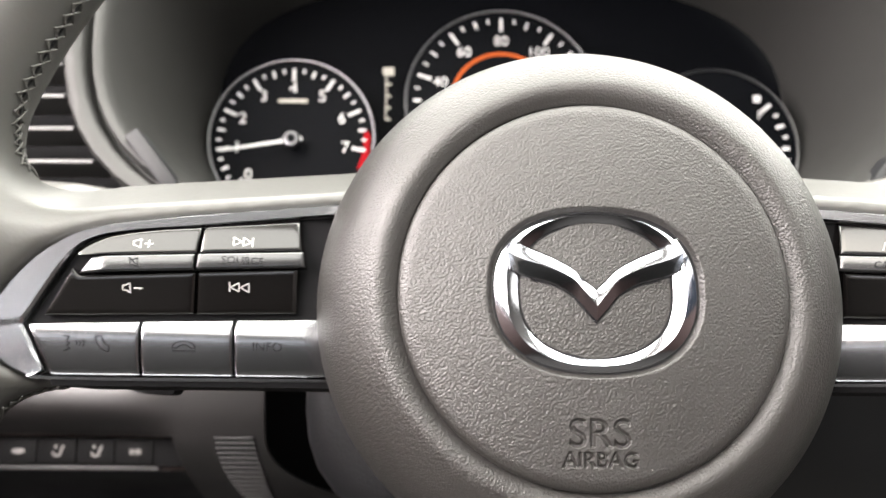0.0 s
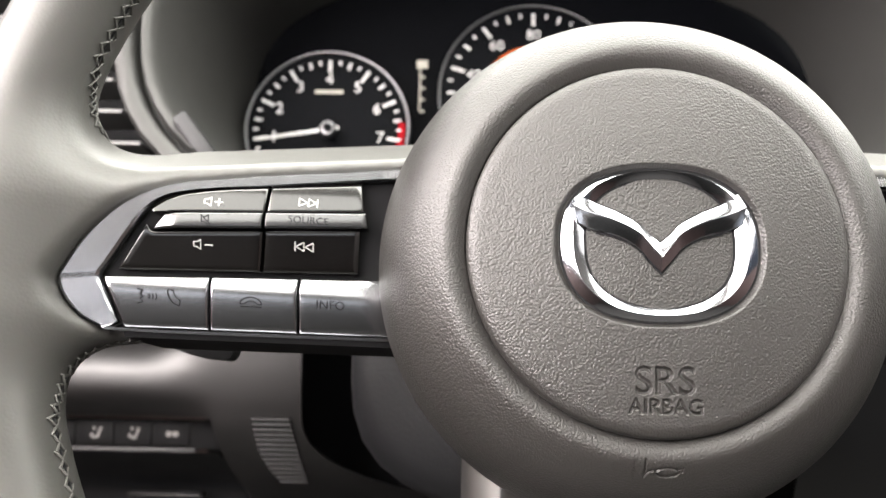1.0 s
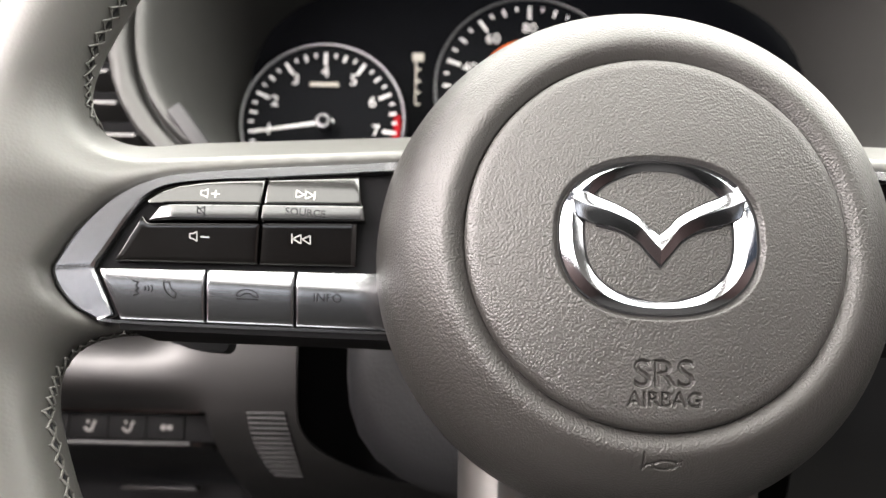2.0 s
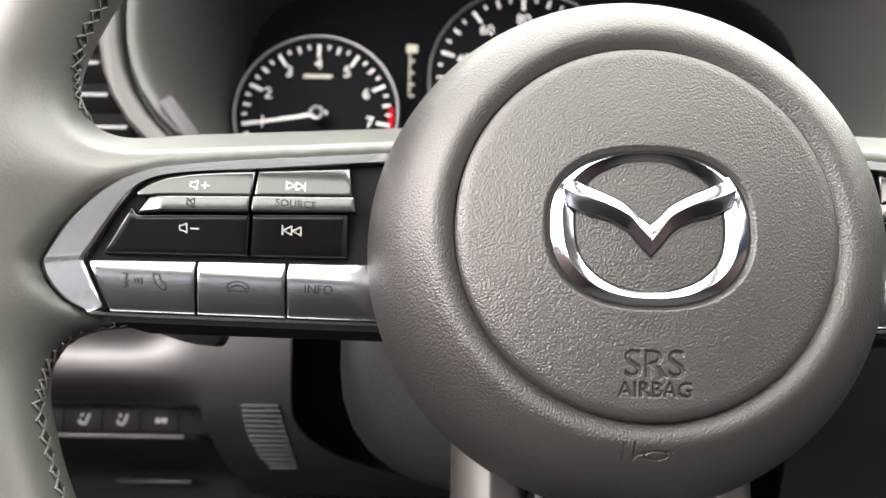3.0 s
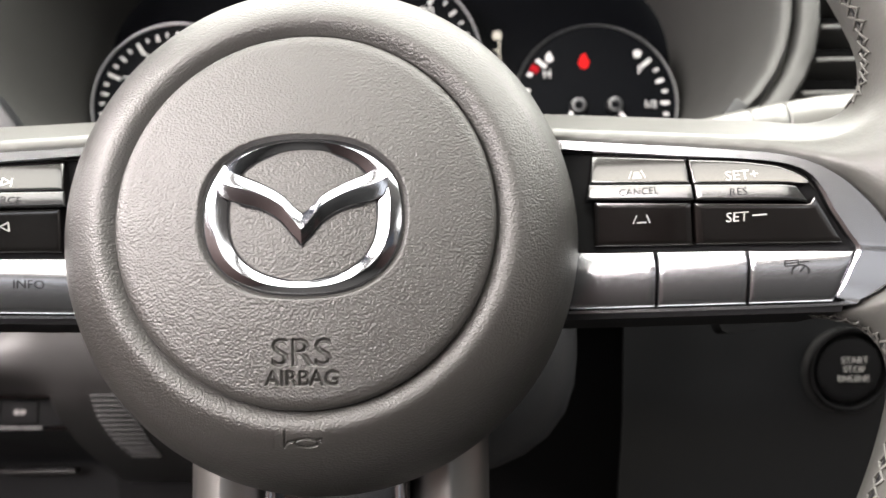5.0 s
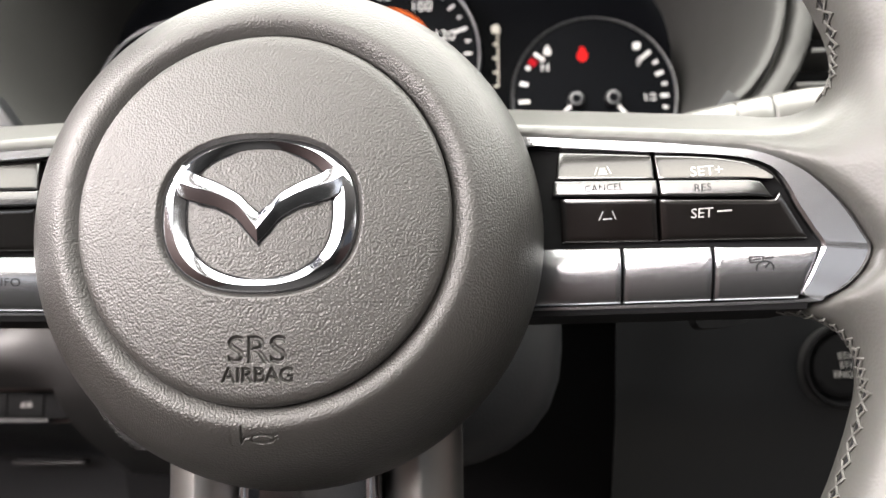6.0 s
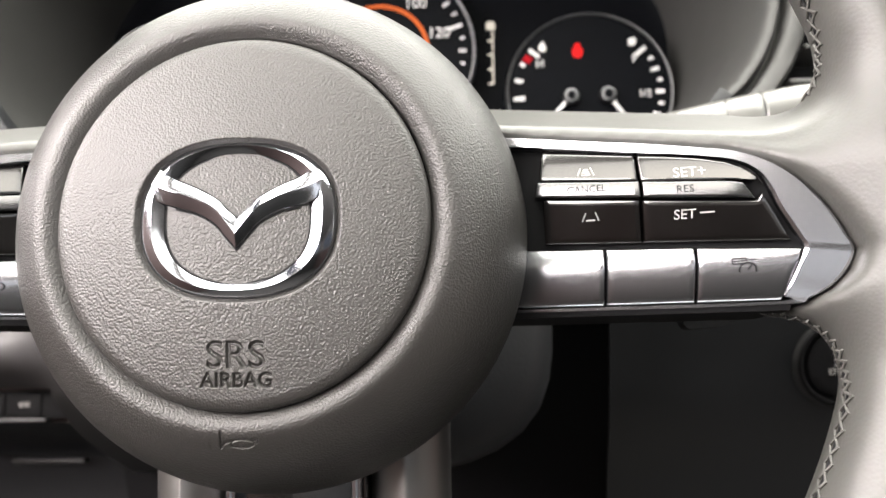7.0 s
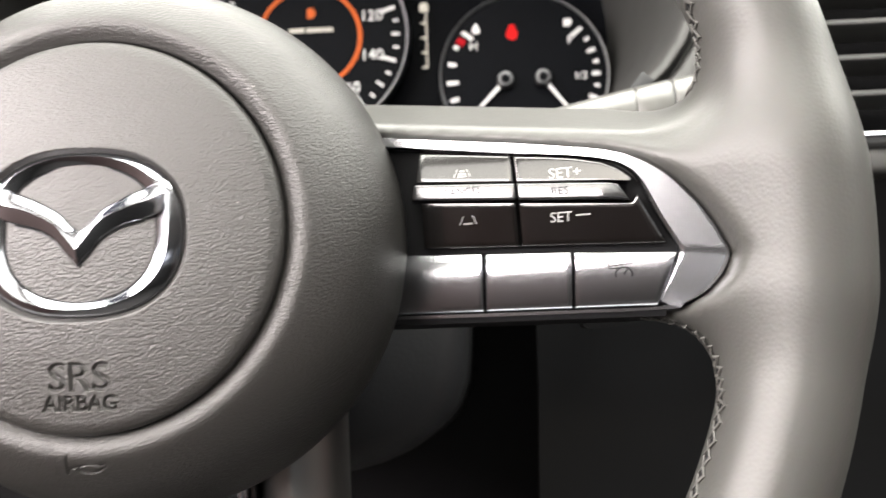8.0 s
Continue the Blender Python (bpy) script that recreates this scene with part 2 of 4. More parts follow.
def surface_net(field, lo, hi, h):
    """A mesh of the surface field = 0, out of a box of cells of size h."""
    axes = [np.arange(l, u + h, h) for l, u in zip(lo, hi)]
    gx, gy, gz = np.meshgrid(*axes, indexing="ij")
    f = field(gx, gy, gz)
    inside = f < 0
    nx, ny, nz = (len(a) - 1 for a in axes)
    total, count = np.zeros((nx, ny, nz, 3)), np.zeros((nx, ny, nz))
    corner = [(i, j, k) for i in (0, 1) for j in (0, 1) for k in (0, 1)]
    for a in corner:
        for b in corner:
            if sum(abs(p - q) for p, q in zip(a, b)) != 1 or a > b:
                continue
            fa = f[a[0]:nx + a[0], a[1]:ny + a[1], a[2]:nz + a[2]]
            fb = f[b[0]:nx + b[0], b[1]:ny + b[1], b[2]:nz + b[2]]
            cut = (fa < 0) != (fb < 0)
            t = np.where(cut, fa / np.where(cut, fa - fb, 1), 0)
            for n in range(3):
                total[..., n] += np.where(cut, a[n] + t * (b[n] - a[n]), 0)
            count += cut
    cells = np.argwhere(count > 0)
    index = -np.ones((nx, ny, nz), int)
    index[tuple(cells.T)] = np.arange(len(cells))
    at = total[tuple(cells.T)] / count[tuple(cells.T)][:, None]
    verts = np.array(lo) + (cells + at) * h
    e = h * 0.2
    for _ in range(2):
        x, y, z = verts.T
        v = field(x, y, z)
        g = np.stack([field(x + e, y, z) - v, field(x, y + e, z) - v, field(x, y, z + e) - v], -1) / e
        step = -(v / np.maximum((g * g).sum(-1), 0.2))[:, None] * g
        verts = verts + step.clip(-h / 2, h / 2)
    faces = []
    for n in range(3):
        a, b = [m for m in range(3) if m != n]
        lo_s = [slice(1, -1)] * 3
        lo_s[n] = slice(0, -1)
        up_s = list(lo_s)
        up_s[n] = slice(1, None)
        edge = np.argwhere(inside[tuple(lo_s)] != inside[tuple(up_s)])
        edge[:, a] += 1
        edge[:, b] += 1
        quad = []
        for da, db in ((1, 1), (0, 1), (0, 0), (1, 0)):
            c = edge.copy()
            c[:, a] -= da
            c[:, b] -= db
            quad.append(index[tuple(c.T)])
        faces.append(np.stack(quad, -1))
    faces = np.concatenate(faces)
    return verts.tolist(), faces[(faces >= 0).all(1)].tolist()

# ---- the steering wheel ----
wheel = thing("leather_steering_wheel", (0, 0.05, 0), "dark grey leather-wrapped steering wheel with satin metal switch panels", "steering wheel")
RIM_R, RIM_T, RIM_X, RIM_Y = 0.1714, 0.0142, -0.0018, 0.022
RIM_FLAT = 0.0142 / 0.0165


SLIM = 0.989   # the right switch panel is a little shorter


def spoke(side, s, z, n):
    """A place on a side spoke: s out from the hub, z up, n proud of the spoke's sloping face."""
    s = s * SLIM if side > 0 else s
    return Vector((side * s, 0.0656 - 0.31 * s - 0.12 * z - n, z))


# edge of the metal bezel of a side spoke: outer (s, z) and inner (s, z)
BEZEL = [
    (0.060, 0.0302, 0.060, 0.0272), (0.0686, 0.0287, 0.0700, 0.0256), (0.0850, 0.0261, 0.0860, 0.0231), (0.1014, 0.0236, 0.1013, 0.0206),
    (0.1140, 0.0214, 0.1140, 0.0188), (0.1258, 0.0190, 0.1236, 0.0169), (0.1335, 0.0157, 0.1285, 0.0150), (0.1400, 0.0110, 0.1320, 0.0120),
    (0.1454, 0.0050, 0.1346, 0.0083), (0.1488, 0.0000, 0.1374, 0.0032), (0.1514, -0.0050, 0.1405, -0.0025), (0.1528, -0.0085, 0.1428, -0.0068),
    (0.1512, -0.0130, 0.1412, -0.0106), (0.1475, -0.0172, 0.1395, -0.0150), (0.1425, -0.0199, 0.1380, -0.0188), (0.1380, -0.0213, 0.1374, -0.0204),
    (0.1072, -0.0215, 0.1072, -0.0204), (0.060, -0.0212, 0.060, -0.0202),
]
EDGE = np.array([(a, b) for a, b, _, _ in BEZEL] + [(0.03, -0.0210), (0.03, 0.0330)])


def polygon_distance(px, pz, poly):
    """Signed distance to a polygon, below 0 inside."""
    best, odd = np.full(px.shape, 1e9), np.zeros(px.shape, bool)
    for (ax, az), (bx, bz) in zip(poly, np.roll(poly, -1, 0)):
        ex, ez = bx - ax, bz - az
        t = (((px - ax) * ex + (pz - az) * ez) / (ex * ex + ez * ez)).clip(0, 1)
        best = np.minimum(best, (px - ax - t * ex) ** 2 + (pz - az - t * ez) ** 2)
        cross = ((az > pz) != (bz > pz)) & (px < ex * (pz - az) / (ez if ez else 1e-12) + ax)
        odd ^= cross
    return np.sqrt(best) * np.where(odd, -1, 1)


def soft_min(a, b, k):
    h = (0.5 + 0.5 * (b - a) / k).clip(0, 1)
    return b + (a - b) * h - k * h * (1 - h)


def leather(x, y, z):
    """Rim and side spokes in one skin: a ring blended into two flat arms, with a pocket for each switch panel."""
    q = np.sqrt((x - RIM_X) ** 2 + z ** 2) - RIM_R
    full = 0.0010 * ((-z - 0.01) / 0.03).clip(0, 1)   # a fuller grip below the spokes
    rim = np.sqrt((q + full) ** 2 + ((y - RIM_Y) * RIM_FLAT) ** 2) - RIM_T - full
    s = np.abs(x)
    face = 0.0656 - 0.31 * s - 0.12 * z
    deep = 0.0386 - 0.45 * (s - 0.130).clip(0, 0.05)          # the arm's depth, less towards the rim
    back = y - face
    top = 0.0317 - 0.150 * (s - 0.07) + 0.50 * back.clip(0, 0.036)   # its upper side climbs away from the driver
    low = -0.0215 - 0.02 * (s - 0.07) + 0.35 * (back - 0.02).clip(0, 0.02)
    r = 0.0078
    dz, dy, ds = np.maximum((z - top) * 0.90, low - z) + r, np.abs(back + 0.0026 - deep / 2) - deep / 2 + r, np.abs(s - 0.110) - 0.060 + r
    arm = np.sqrt(np.maximum(dz, 0) ** 2 + np.maximum(dy, 0) ** 2 + np.maximum(ds, 0) ** 2) + np.minimum(np.maximum(np.maximum(dz, dy), ds), 0) - r
    body = soft_min(rim, arm, 0.024)
    near = (np.abs(z) < 0.045) & (s > 0.05) & (s < 0.17)
    pocket = np.full(x.shape, 1.0)
    if near.any():
        pocket[near] = np.maximum(polygon_distance(np.where(x > 0, s / SLIM, s)[near], z[near], EDGE) - 0.0006, (y - face)[near] - 0.0045)
    return -soft_min(-body, pocket, 0.0035)


v, f = surface_net(leather, (-0.196, -0.004, -0.196), (0.196, 0.090, 0.196), 0.0018)
shell("rim", v, f, M_LEATHER, wheel, "dark grey smooth leather rim and side spokes", 180)


def skin_point(a, y_off, inward=True):
    """A place on the rim's inner side, at the angle a."""
    r = RIM_R - math.sqrt(max(1e-9, RIM_T ** 2 - (y_off * RIM_FLAT) ** 2))
    return Vector((RIM_X + r * math.cos(a), RIM_Y + y_off, r * math.sin(a)))


def project(p):
    """Push a point onto the leather."""
    for _ in range(6):
        a = [np.array([c]) for c in p]
        e = 0.0004
        v0 = leather(*a)[0]
        g = Vector([(leather(*[a[m] + (e if m == n else 0) for m in range(3)])[0] - v0) / e for n in range(3)])
        p = p - g * (v0 / max(0.2, g.length_squared))
    return p, g.normalized()


def seam(name, guide, step=0.0030, width=0.0046):
    """Crossed threads along a guide on the leather, as one run of stitching."""
    line = [Vector(p) for p in guide]
    at, verts, faces = [], [], []
    for p, q in zip(line, line[1:]):
        n = max(1, round((q - p).length / step))
        at += [p.lerp(q, k / n) for k in range(n)]
    ends = []
    for i, p in enumerate(at[:-1]):
        c, n = project(p)
        d = (at[i + 1] - p).normalized()
        ends.append((c, n, n.cross(d).normalized(), d))
    rnd = random.Random(len(at))

    def strand(a, b, na, nb):
        va, fa = tube([a - na * 0.0006, a + na * 0.0002, (a + b) / 2 + (na + nb) * 0.00018, b + nb * 0.0002, b - nb * 0.0006], [0.00030, 0.00036, 0.00039, 0.00036, 0.00030], 6)
        o = len(verts)
        verts.extend(va)
        faces.extend([tuple(k + o for k in face) for face in fa])

    for i in range(len(ends) - 1):
        (c, n, s, d), (c2, n2, s2, d2) = ends[i], ends[i + 1]
        w = width * rnd.uniform(0.38, 0.62)
        strand(c + s * w, c2 - s2 * w * 0.9, n, n2)
        strand(c - s * w, c2 + s2 * w * 0.9, n, n2)
    v2, f2 = tube([c + n * 0.00005 for c, n, _, _ in ends], 0.00042, 6)
    shell("seam", v2, f2, M_UNDER, wheel, "dark seam between the leather's edges")
    return shell(name, verts, faces, M_THREAD, wheel, "zigzag grey stitching along the rim's inner seam", 60)


def arc(a0, a1, y_off, n=40):
    return [skin_point(radians(a0 + (a1 - a0) * k / n), y_off) for k in range(n + 1)]


for side in (1, -1):
    flip = lambda p: Vector((RIM_X * (1 - side) + side * p.x if side < 0 else p.x, p.y, p.z))
    up = [skin_point(radians(a), d) for a, d in ((11.5, 0.0120), (13.0, 0.0085), (15.0, 0.0045), (17.5, 0.0010))]
    low = [spoke(1, s, z, n) for s, z, n in ((0.1345, -0.0235, -0.008), (0.1420, -0.0245, -0.006), (0.1485, -0.0290, -0.004))]
    seam("stitching", [flip(p) for p in up + arc(20.0, 80, -0.0018)])
    seam("stitching", [flip(p) for p in low + arc(-16.5, -80, -0.0018)])

# the round airbag housing, turned about the wheel's axis
PROFILE = [(0.0464, 0.0074), (0.0467, 0.0070), (0.0476, 0.0064), (0.0488, 0.0057), (0.0503, 0.0052), (0.0522, 0.0053), (0.0546, 0.0065), (0.0575, 0.0086),
           (0.0605, 0.0114), (0.0635, 0.0154), (0.0660, 0.0201), (0.0680, 0.0251), (0.0695, 0.0305), (0.0706, 0.0360), (0.0711, 0.0420), (0.0705, 0.0475), (0.0670, 0.0530), (0.0600, 0.0560)]
HUB_Z = 0.0008
line = smooth_line([(r, y, 0) for r, y in PROFILE], 3)
turns = 160


def ring_depth(x, z):
    """Depth of the housing's skin at a place in front of it."""
    r = math.hypot(x, z - HUB_Z)
    return next(a.y + (b.y - a.y) * (r - a.x) / max(1e-9, b.x - a.x) for a, b in zip(line[9:], line[10:]) if b.x >= r)


def sunk(x, z, box4, deep=0.0016):
    """How far a skin lies back behind the pressed patch that covers it."""
    d = min(x - box4[0], box4[1] - x, z - box4[2], box4[3] - z)
    return deep if d > 0.0011 else 0.0


HORN_BOX, TEXT_BOX = (-0.0066, 0.0070, -0.0570, -0.0490), (-0.0108, 0.0110, -0.0416, -0.0283)
line = [a.lerp(b, t) for a, b in zip(line, line[1:]) for t in (0, 0.5)] + [line[-1]]
loops = []
for p in line:
    loop = []
    for k in range(2 * turns):
        x, z = p.x * math.sin(math.pi * k / turns), p.x * math.cos(math.pi * k / turns) + HUB_Z
        loop.append((x, p.y + (sunk(x, z, HORN_BOX) if p.y < 0.02 else 0), z))
    loops.append(loop)
v, f = rings(loops, False, True)
housing = shell("airbag_housing", v, f, M_COVER, wheel, "rounded grained vinyl ring round the airbag cover", 60)


def oval(a, grow=0.0):
    """The emblem's outline: a flat oval, fuller below, at the angle a."""
    c, s = math.cos(a), math.sin(a)
    n, h = 2.4, (0.0185 if s > 0 else 0.0191)
    w = 0.0237
    r = (abs(c / (w + grow)) ** n + abs(s / (h + grow)) ** n) ** (-1 / n)
    return r * c, r * s - 0.0003


def pad(x, z):
    """Depth of the domed airbag cover, with a dish round the emblem."""
    r = math.hypot(x, z)
    n, h = 2.4, (0.0185 if z > -0.0003 else 0.0191)
    e = (abs(x / 0.0237) ** n + abs((z + 0.0003) / h) ** n) ** (1 / n)
    t = min(1, max(0, (1.075 - e) / 0.06))
    edge = max(0.0, (r - 0.0430) / 0.0028)
    return 0.0002 + 1.55 * r * r + 0.0012 * t * t * (3 - 2 * t) + 0.0007 * edge * edge


def pad_back(x, z):
    return pad(x, z) + sunk(x, z, TEXT_BOX)


turns = 420
rr = [0.0004] + [0.0004 + 0.0452 * k / 210 for k in range(1, 211)]
loops = [[(r * math.sin(2 * math.pi * k / turns), pad_back(r * math.sin(2 * math.pi * k / turns), r * math.cos(2 * math.pi * k / turns)), r * math.cos(2 * math.pi * k / turns)) for k in range(turns)] for r in rr]
for r, y in ((0.0460, 0.0046), (0.04625, 0.0051), (0.0463, 0.0076)):
    loops.append([(r * math.sin(2 * math.pi * k / turns), y, r * math.cos(2 * math.pi * k / turns)) for k in range(turns)])
v, f = rings(loops, True)
cover = shell("airbag_cover", v, f, M_COVER, wheel, "round grained vinyl airbag cover with a dished centre", 60)

# the emblem: a facetted oval ring and a winged V, chromed
def band(a):
    """Width of the emblem's ring and where its crest runs, at the angle a."""
    c, s = math.cos(a), math.sin(a)
    wide = 0.0026 + (0.0007 if s < 0 else 0.0) * abs(s) + 0.0032 * abs(c) ** 2.0
    crest = 0.50 - 0.17 * max(0.0, s)
    return wide, crest


def ring_section(crest):
    """(share of the width, depth) across the ring: outer wall, outer facet, sharp crest, inner facet, inner wall."""
    return ((0.0, 0.0048), (0.0, 0.0022), (0.04, 0.0017), (crest * 0.5, 0.00098), (crest * 0.94, 0.00046), (crest, 0.00040), (crest + (1 - crest) * 0.05, 0.00045), (crest + (1 - crest) * 0.5, 0.00094), (0.96, 0.0016), (1.0, 0.0021), (1.0, 0.0048))


loops = []
for k in range(160):
    a = 2 * math.pi * k / 160
    wide, crest = band(a)
    loop = []
    for t, y in ring_section(crest):
        x, z = oval(a)
        q = 1 - t * wide / math.hypot(x, z + 0.0003)
        loop.append((x * q, y, (z + 0.0003) * q - 0.0003))
    loops.append(loop)
v, f = rings(loops + [loops[0]], around=False)
shell("emblem_ring", v, f, M_CHROME, cover, "polished chrome oval ring with bevelled facets", 27)
# thin black line round the chrome: the emblem's base with its contact shadow
loops = []
for k in range(160):
    a = 2 * math.pi * k / 160
    wide, x, z = band(a)[0], *oval(a)
    size = math.hypot(x, z + 0.0003)
    loops.append([(x * (1 - d / size), y, (z + 0.0003) * (1 - d / size) - 0.0003) for d, y in ((-0.0003, 0.0050), (-0.0003, 0.0018), (wide + 0.0004, 0.0018), (wide + 0.0004, 0.0050))])
v, f = rings(loops + [loops[0]], around=False)
shell("emblem_base", v, f, M_UNDER, cover, "thin black base of the emblem's ring", 30)
UPPER = [(0.0190, 0.0118), (0.0184, 0.0114), (0.0156, 0.0095), (0.0100, 0.0071), (0.0050, 0.0043), (0.0024, 0.0017), (0.0, -0.0003)]
RIDGE = [(0.0206, 0.0084), (0.0200, 0.0081), (0.0175, 0.0069), (0.0107, 0.0047), (0.0053, 0.0020), (0.0028, -0.0007), (0.0, -0.0042)]
LOWER = [(0.0198, 0.0042), (0.0176, 0.0032), (0.0150, 0.0024), (0.0098, 0.0010), (0.0055, -0.0015), (0.0027, -0.0047), (0.0, -0.0077)]
for side in (1, -1):
    up, mid, low = ([p for p in smooth_line(row, 6)] for row in (UPPER, RIDGE, LOWER))
    rows3 = []
    for a, b, t, y in ((up, mid, 0.0, 0.0046), (up, mid, 0.0, 0.0011), (up, mid, 0.06, 0.0008), (up, mid, 0.5, 0.00012), (up, mid, 0.95, -0.00046), (up, mid, 1.0, -0.0005),
                       (mid, low, 0.05, -0.00046), (mid, low, 0.5, 0.00010), (mid, low, 0.94, 0.0007), (mid, low, 1.0, 0.0010), (mid, low, 1.0, 0.0046)):
        line3 = []
        for q in (p.lerp(r, t) for p, r in zip(a, b)):
            k = min(1, max(0, (q.x - 0.0140) / 0.0056)) ** 1.6
            line3.append((side * q.x, y if y > 0.002 else y * (1 - 0.45 * k) + 0.0001 * k, q.y))
        rows3.append(line3)
    v, f = rings(rows3, around=False)
    f.append(tuple(k * len(rows3[0]) for k in range(len(rows3))))
    base = [[(side * p.x, y, p.y + d) for p in row] for row, d, y in ((up, 0.0003, 0.0040), (up, 0.0003, 0.0012), (low, -0.0005, 0.0012), (low, -0.0005, 0.0040))]
    v2, f2 = rings([row[12:] for row in base], around=False)
    shell("emblem_base", v2, f2, M_UNDER, cover, "thin black base of the emblem's wing", 30)
    shell("emblem_wing", v, f, M_CHROME, cover, "polished chrome wing of the emblem", 27)


def outline_of(text, height, cx, cz, stretch=1.0):
    """The edges of a line of text as segments (ax, az, bx, bz), centred at (cx, cz)."""
    curve = bpy.data.curves.new("text", "FONT")
    curve.body, curve.align_x, curve.align_y, curve.resolution_u = text, "CENTER", "CENTER", 4
    ob = bpy.data.objects.new("text", curve)
    scene.collection.objects.link(ob)
    bpy.context.view_layer.update()
    mesh = bpy.data.meshes.new_from_object(ob.evaluated_get(bpy.context.evaluated_depsgraph_get()))
    bpy.data.objects.remove(ob)
    bpy.data.curves.remove(curve)
    use = {}
    for p in mesh.polygons:
        for e in p.edge_keys:
            use[e] = use.get(e, 0) + 1
    at = np.array([(v.co.x, v.co.y) for v in mesh.vertices])
    k = height / np.ptp(at[:, 1])
    at = (at - (at.max(0) + at.min(0)) / 2) * (k * stretch, k) + (cx, cz)
    bpy.data.meshes.remove(mesh)
    return [(*at[i], *at[j]) for (i, j), n in use.items() if n == 1]


def edge_distance(px, pz, segments):
    """Signed distance to outlines (even-odd), below 0 inside the strokes."""
    best, odd = np.full(px.shape, 1e9), np.zeros(px.shape, bool)
    for ax, az, bx, bz in segments:
        ex, ez = bx - ax, bz - az
        t = (((px - ax) * ex + (pz - az) * ez) / (ex * ex + ez * ez + 1e-18)).clip(0, 1)
        best = np.minimum(best, (px - ax - t * ex) ** 2 + (pz - az - t * ez) ** 2)
        odd ^= ((az > pz) != (bz > pz)) & (px < ex * (pz - az) / (ez if abs(ez) > 1e-15 else 1e-15) + ax)
    return np.sqrt(best) * np.where(odd, -1, 1)


def pressed(name, area, base, distance, deep, soft, step, parent, label):
    """A patch of the vinyl with marks pressed into it."""
    xs, zs = np.arange(area[0], area[1] + step, step), np.arange(area[2], area[3] + step, step)
    gx, gz = np.meshgrid(xs, zs)
    t = ((soft - distance(gx, gz)) / (2 * soft)).clip(0, 1)
    cut = deep * t * t * (3 - 2 * t)
    grid = [[(gx[i, j], base(gx[i, j], gz[i, j]) - 0.00003 + cut[i, j], gz[i, j]) for j in range(len(xs))] for i in range(len(zs))]
    v, f = rings(grid, around=False)
    return shell(name, v, f, M_COVER, parent, label, 80)


words = outline_of("SRS", 0.0063, 0.0003, -0.0328, 1.05) + outline_of("AIRBAG", 0.0034, 0.0003, -0.0387, 1.02)
pressed("lettering", TEXT_BOX, pad, lambda x, z: edge_distance(x, z, words), 0.00075, 0.00028, 0.00011, cover, "letters SRS AIRBAG pressed into the grey vinyl")


def horn_lines(x, z):
    """Distance to the thin lines of a bugle: mouthpiece, coil and bell."""
    coil = [(0.0010 + 0.0027 * math.cos(a), -0.0536 + 0.0010 * math.sin(a)) for a in (2 * math.pi * k / 24 for k in range(25))]
    stem = [(-0.0040, -0.0508), (-0.0041, -0.0532), (-0.0042, -0.0546), (-0.0034, -0.0535), (-0.0017, -0.0531)]
    bell = [(0.0036, -0.0530), (0.0047, -0.0526), (0.0045, -0.0534)]
    best = np.full(x.shape, 1e9)
    for path in (coil, stem, bell):
        for (ax, az), (bx, bz) in zip(path, path[1:]):
            ex, ez = bx - ax, bz - az
            t = (((x - ax) * ex + (z - az) * ez) / (ex * ex + ez * ez)).clip(0, 1)
            best = np.minimum(best, (x - ax - t * ex) ** 2 + (z - az - t * ez) ** 2)
    return np.sqrt(best) - 0.00018


pressed("horn_symbol", HORN_BOX, ring_depth, horn_lines, 0.0006, 0.00025, 0.00011, housing, "bugle outline pressed into the vinyl ring")


# ---- the switch panels on the side spokes ----
def resample(points, at):
    """Places along a line of points at fractions of its length."""
    p = [Vector(q) for q in points]
    run = [0.0]
    for a, b in zip(p, p[1:]):
        run.append(run[-1] + (b - a).length)
    out = []
    for t in at:
        d = t * run[-1]
        k = next((i for i in range(len(p) - 1) if d <= run[i + 1] + 1e-12), len(p) - 2)
        out.append(p[k].lerp(p[k + 1], (d - run[k]) / max(1e-9, run[k + 1] - run[k])))
    return out, run[-1]


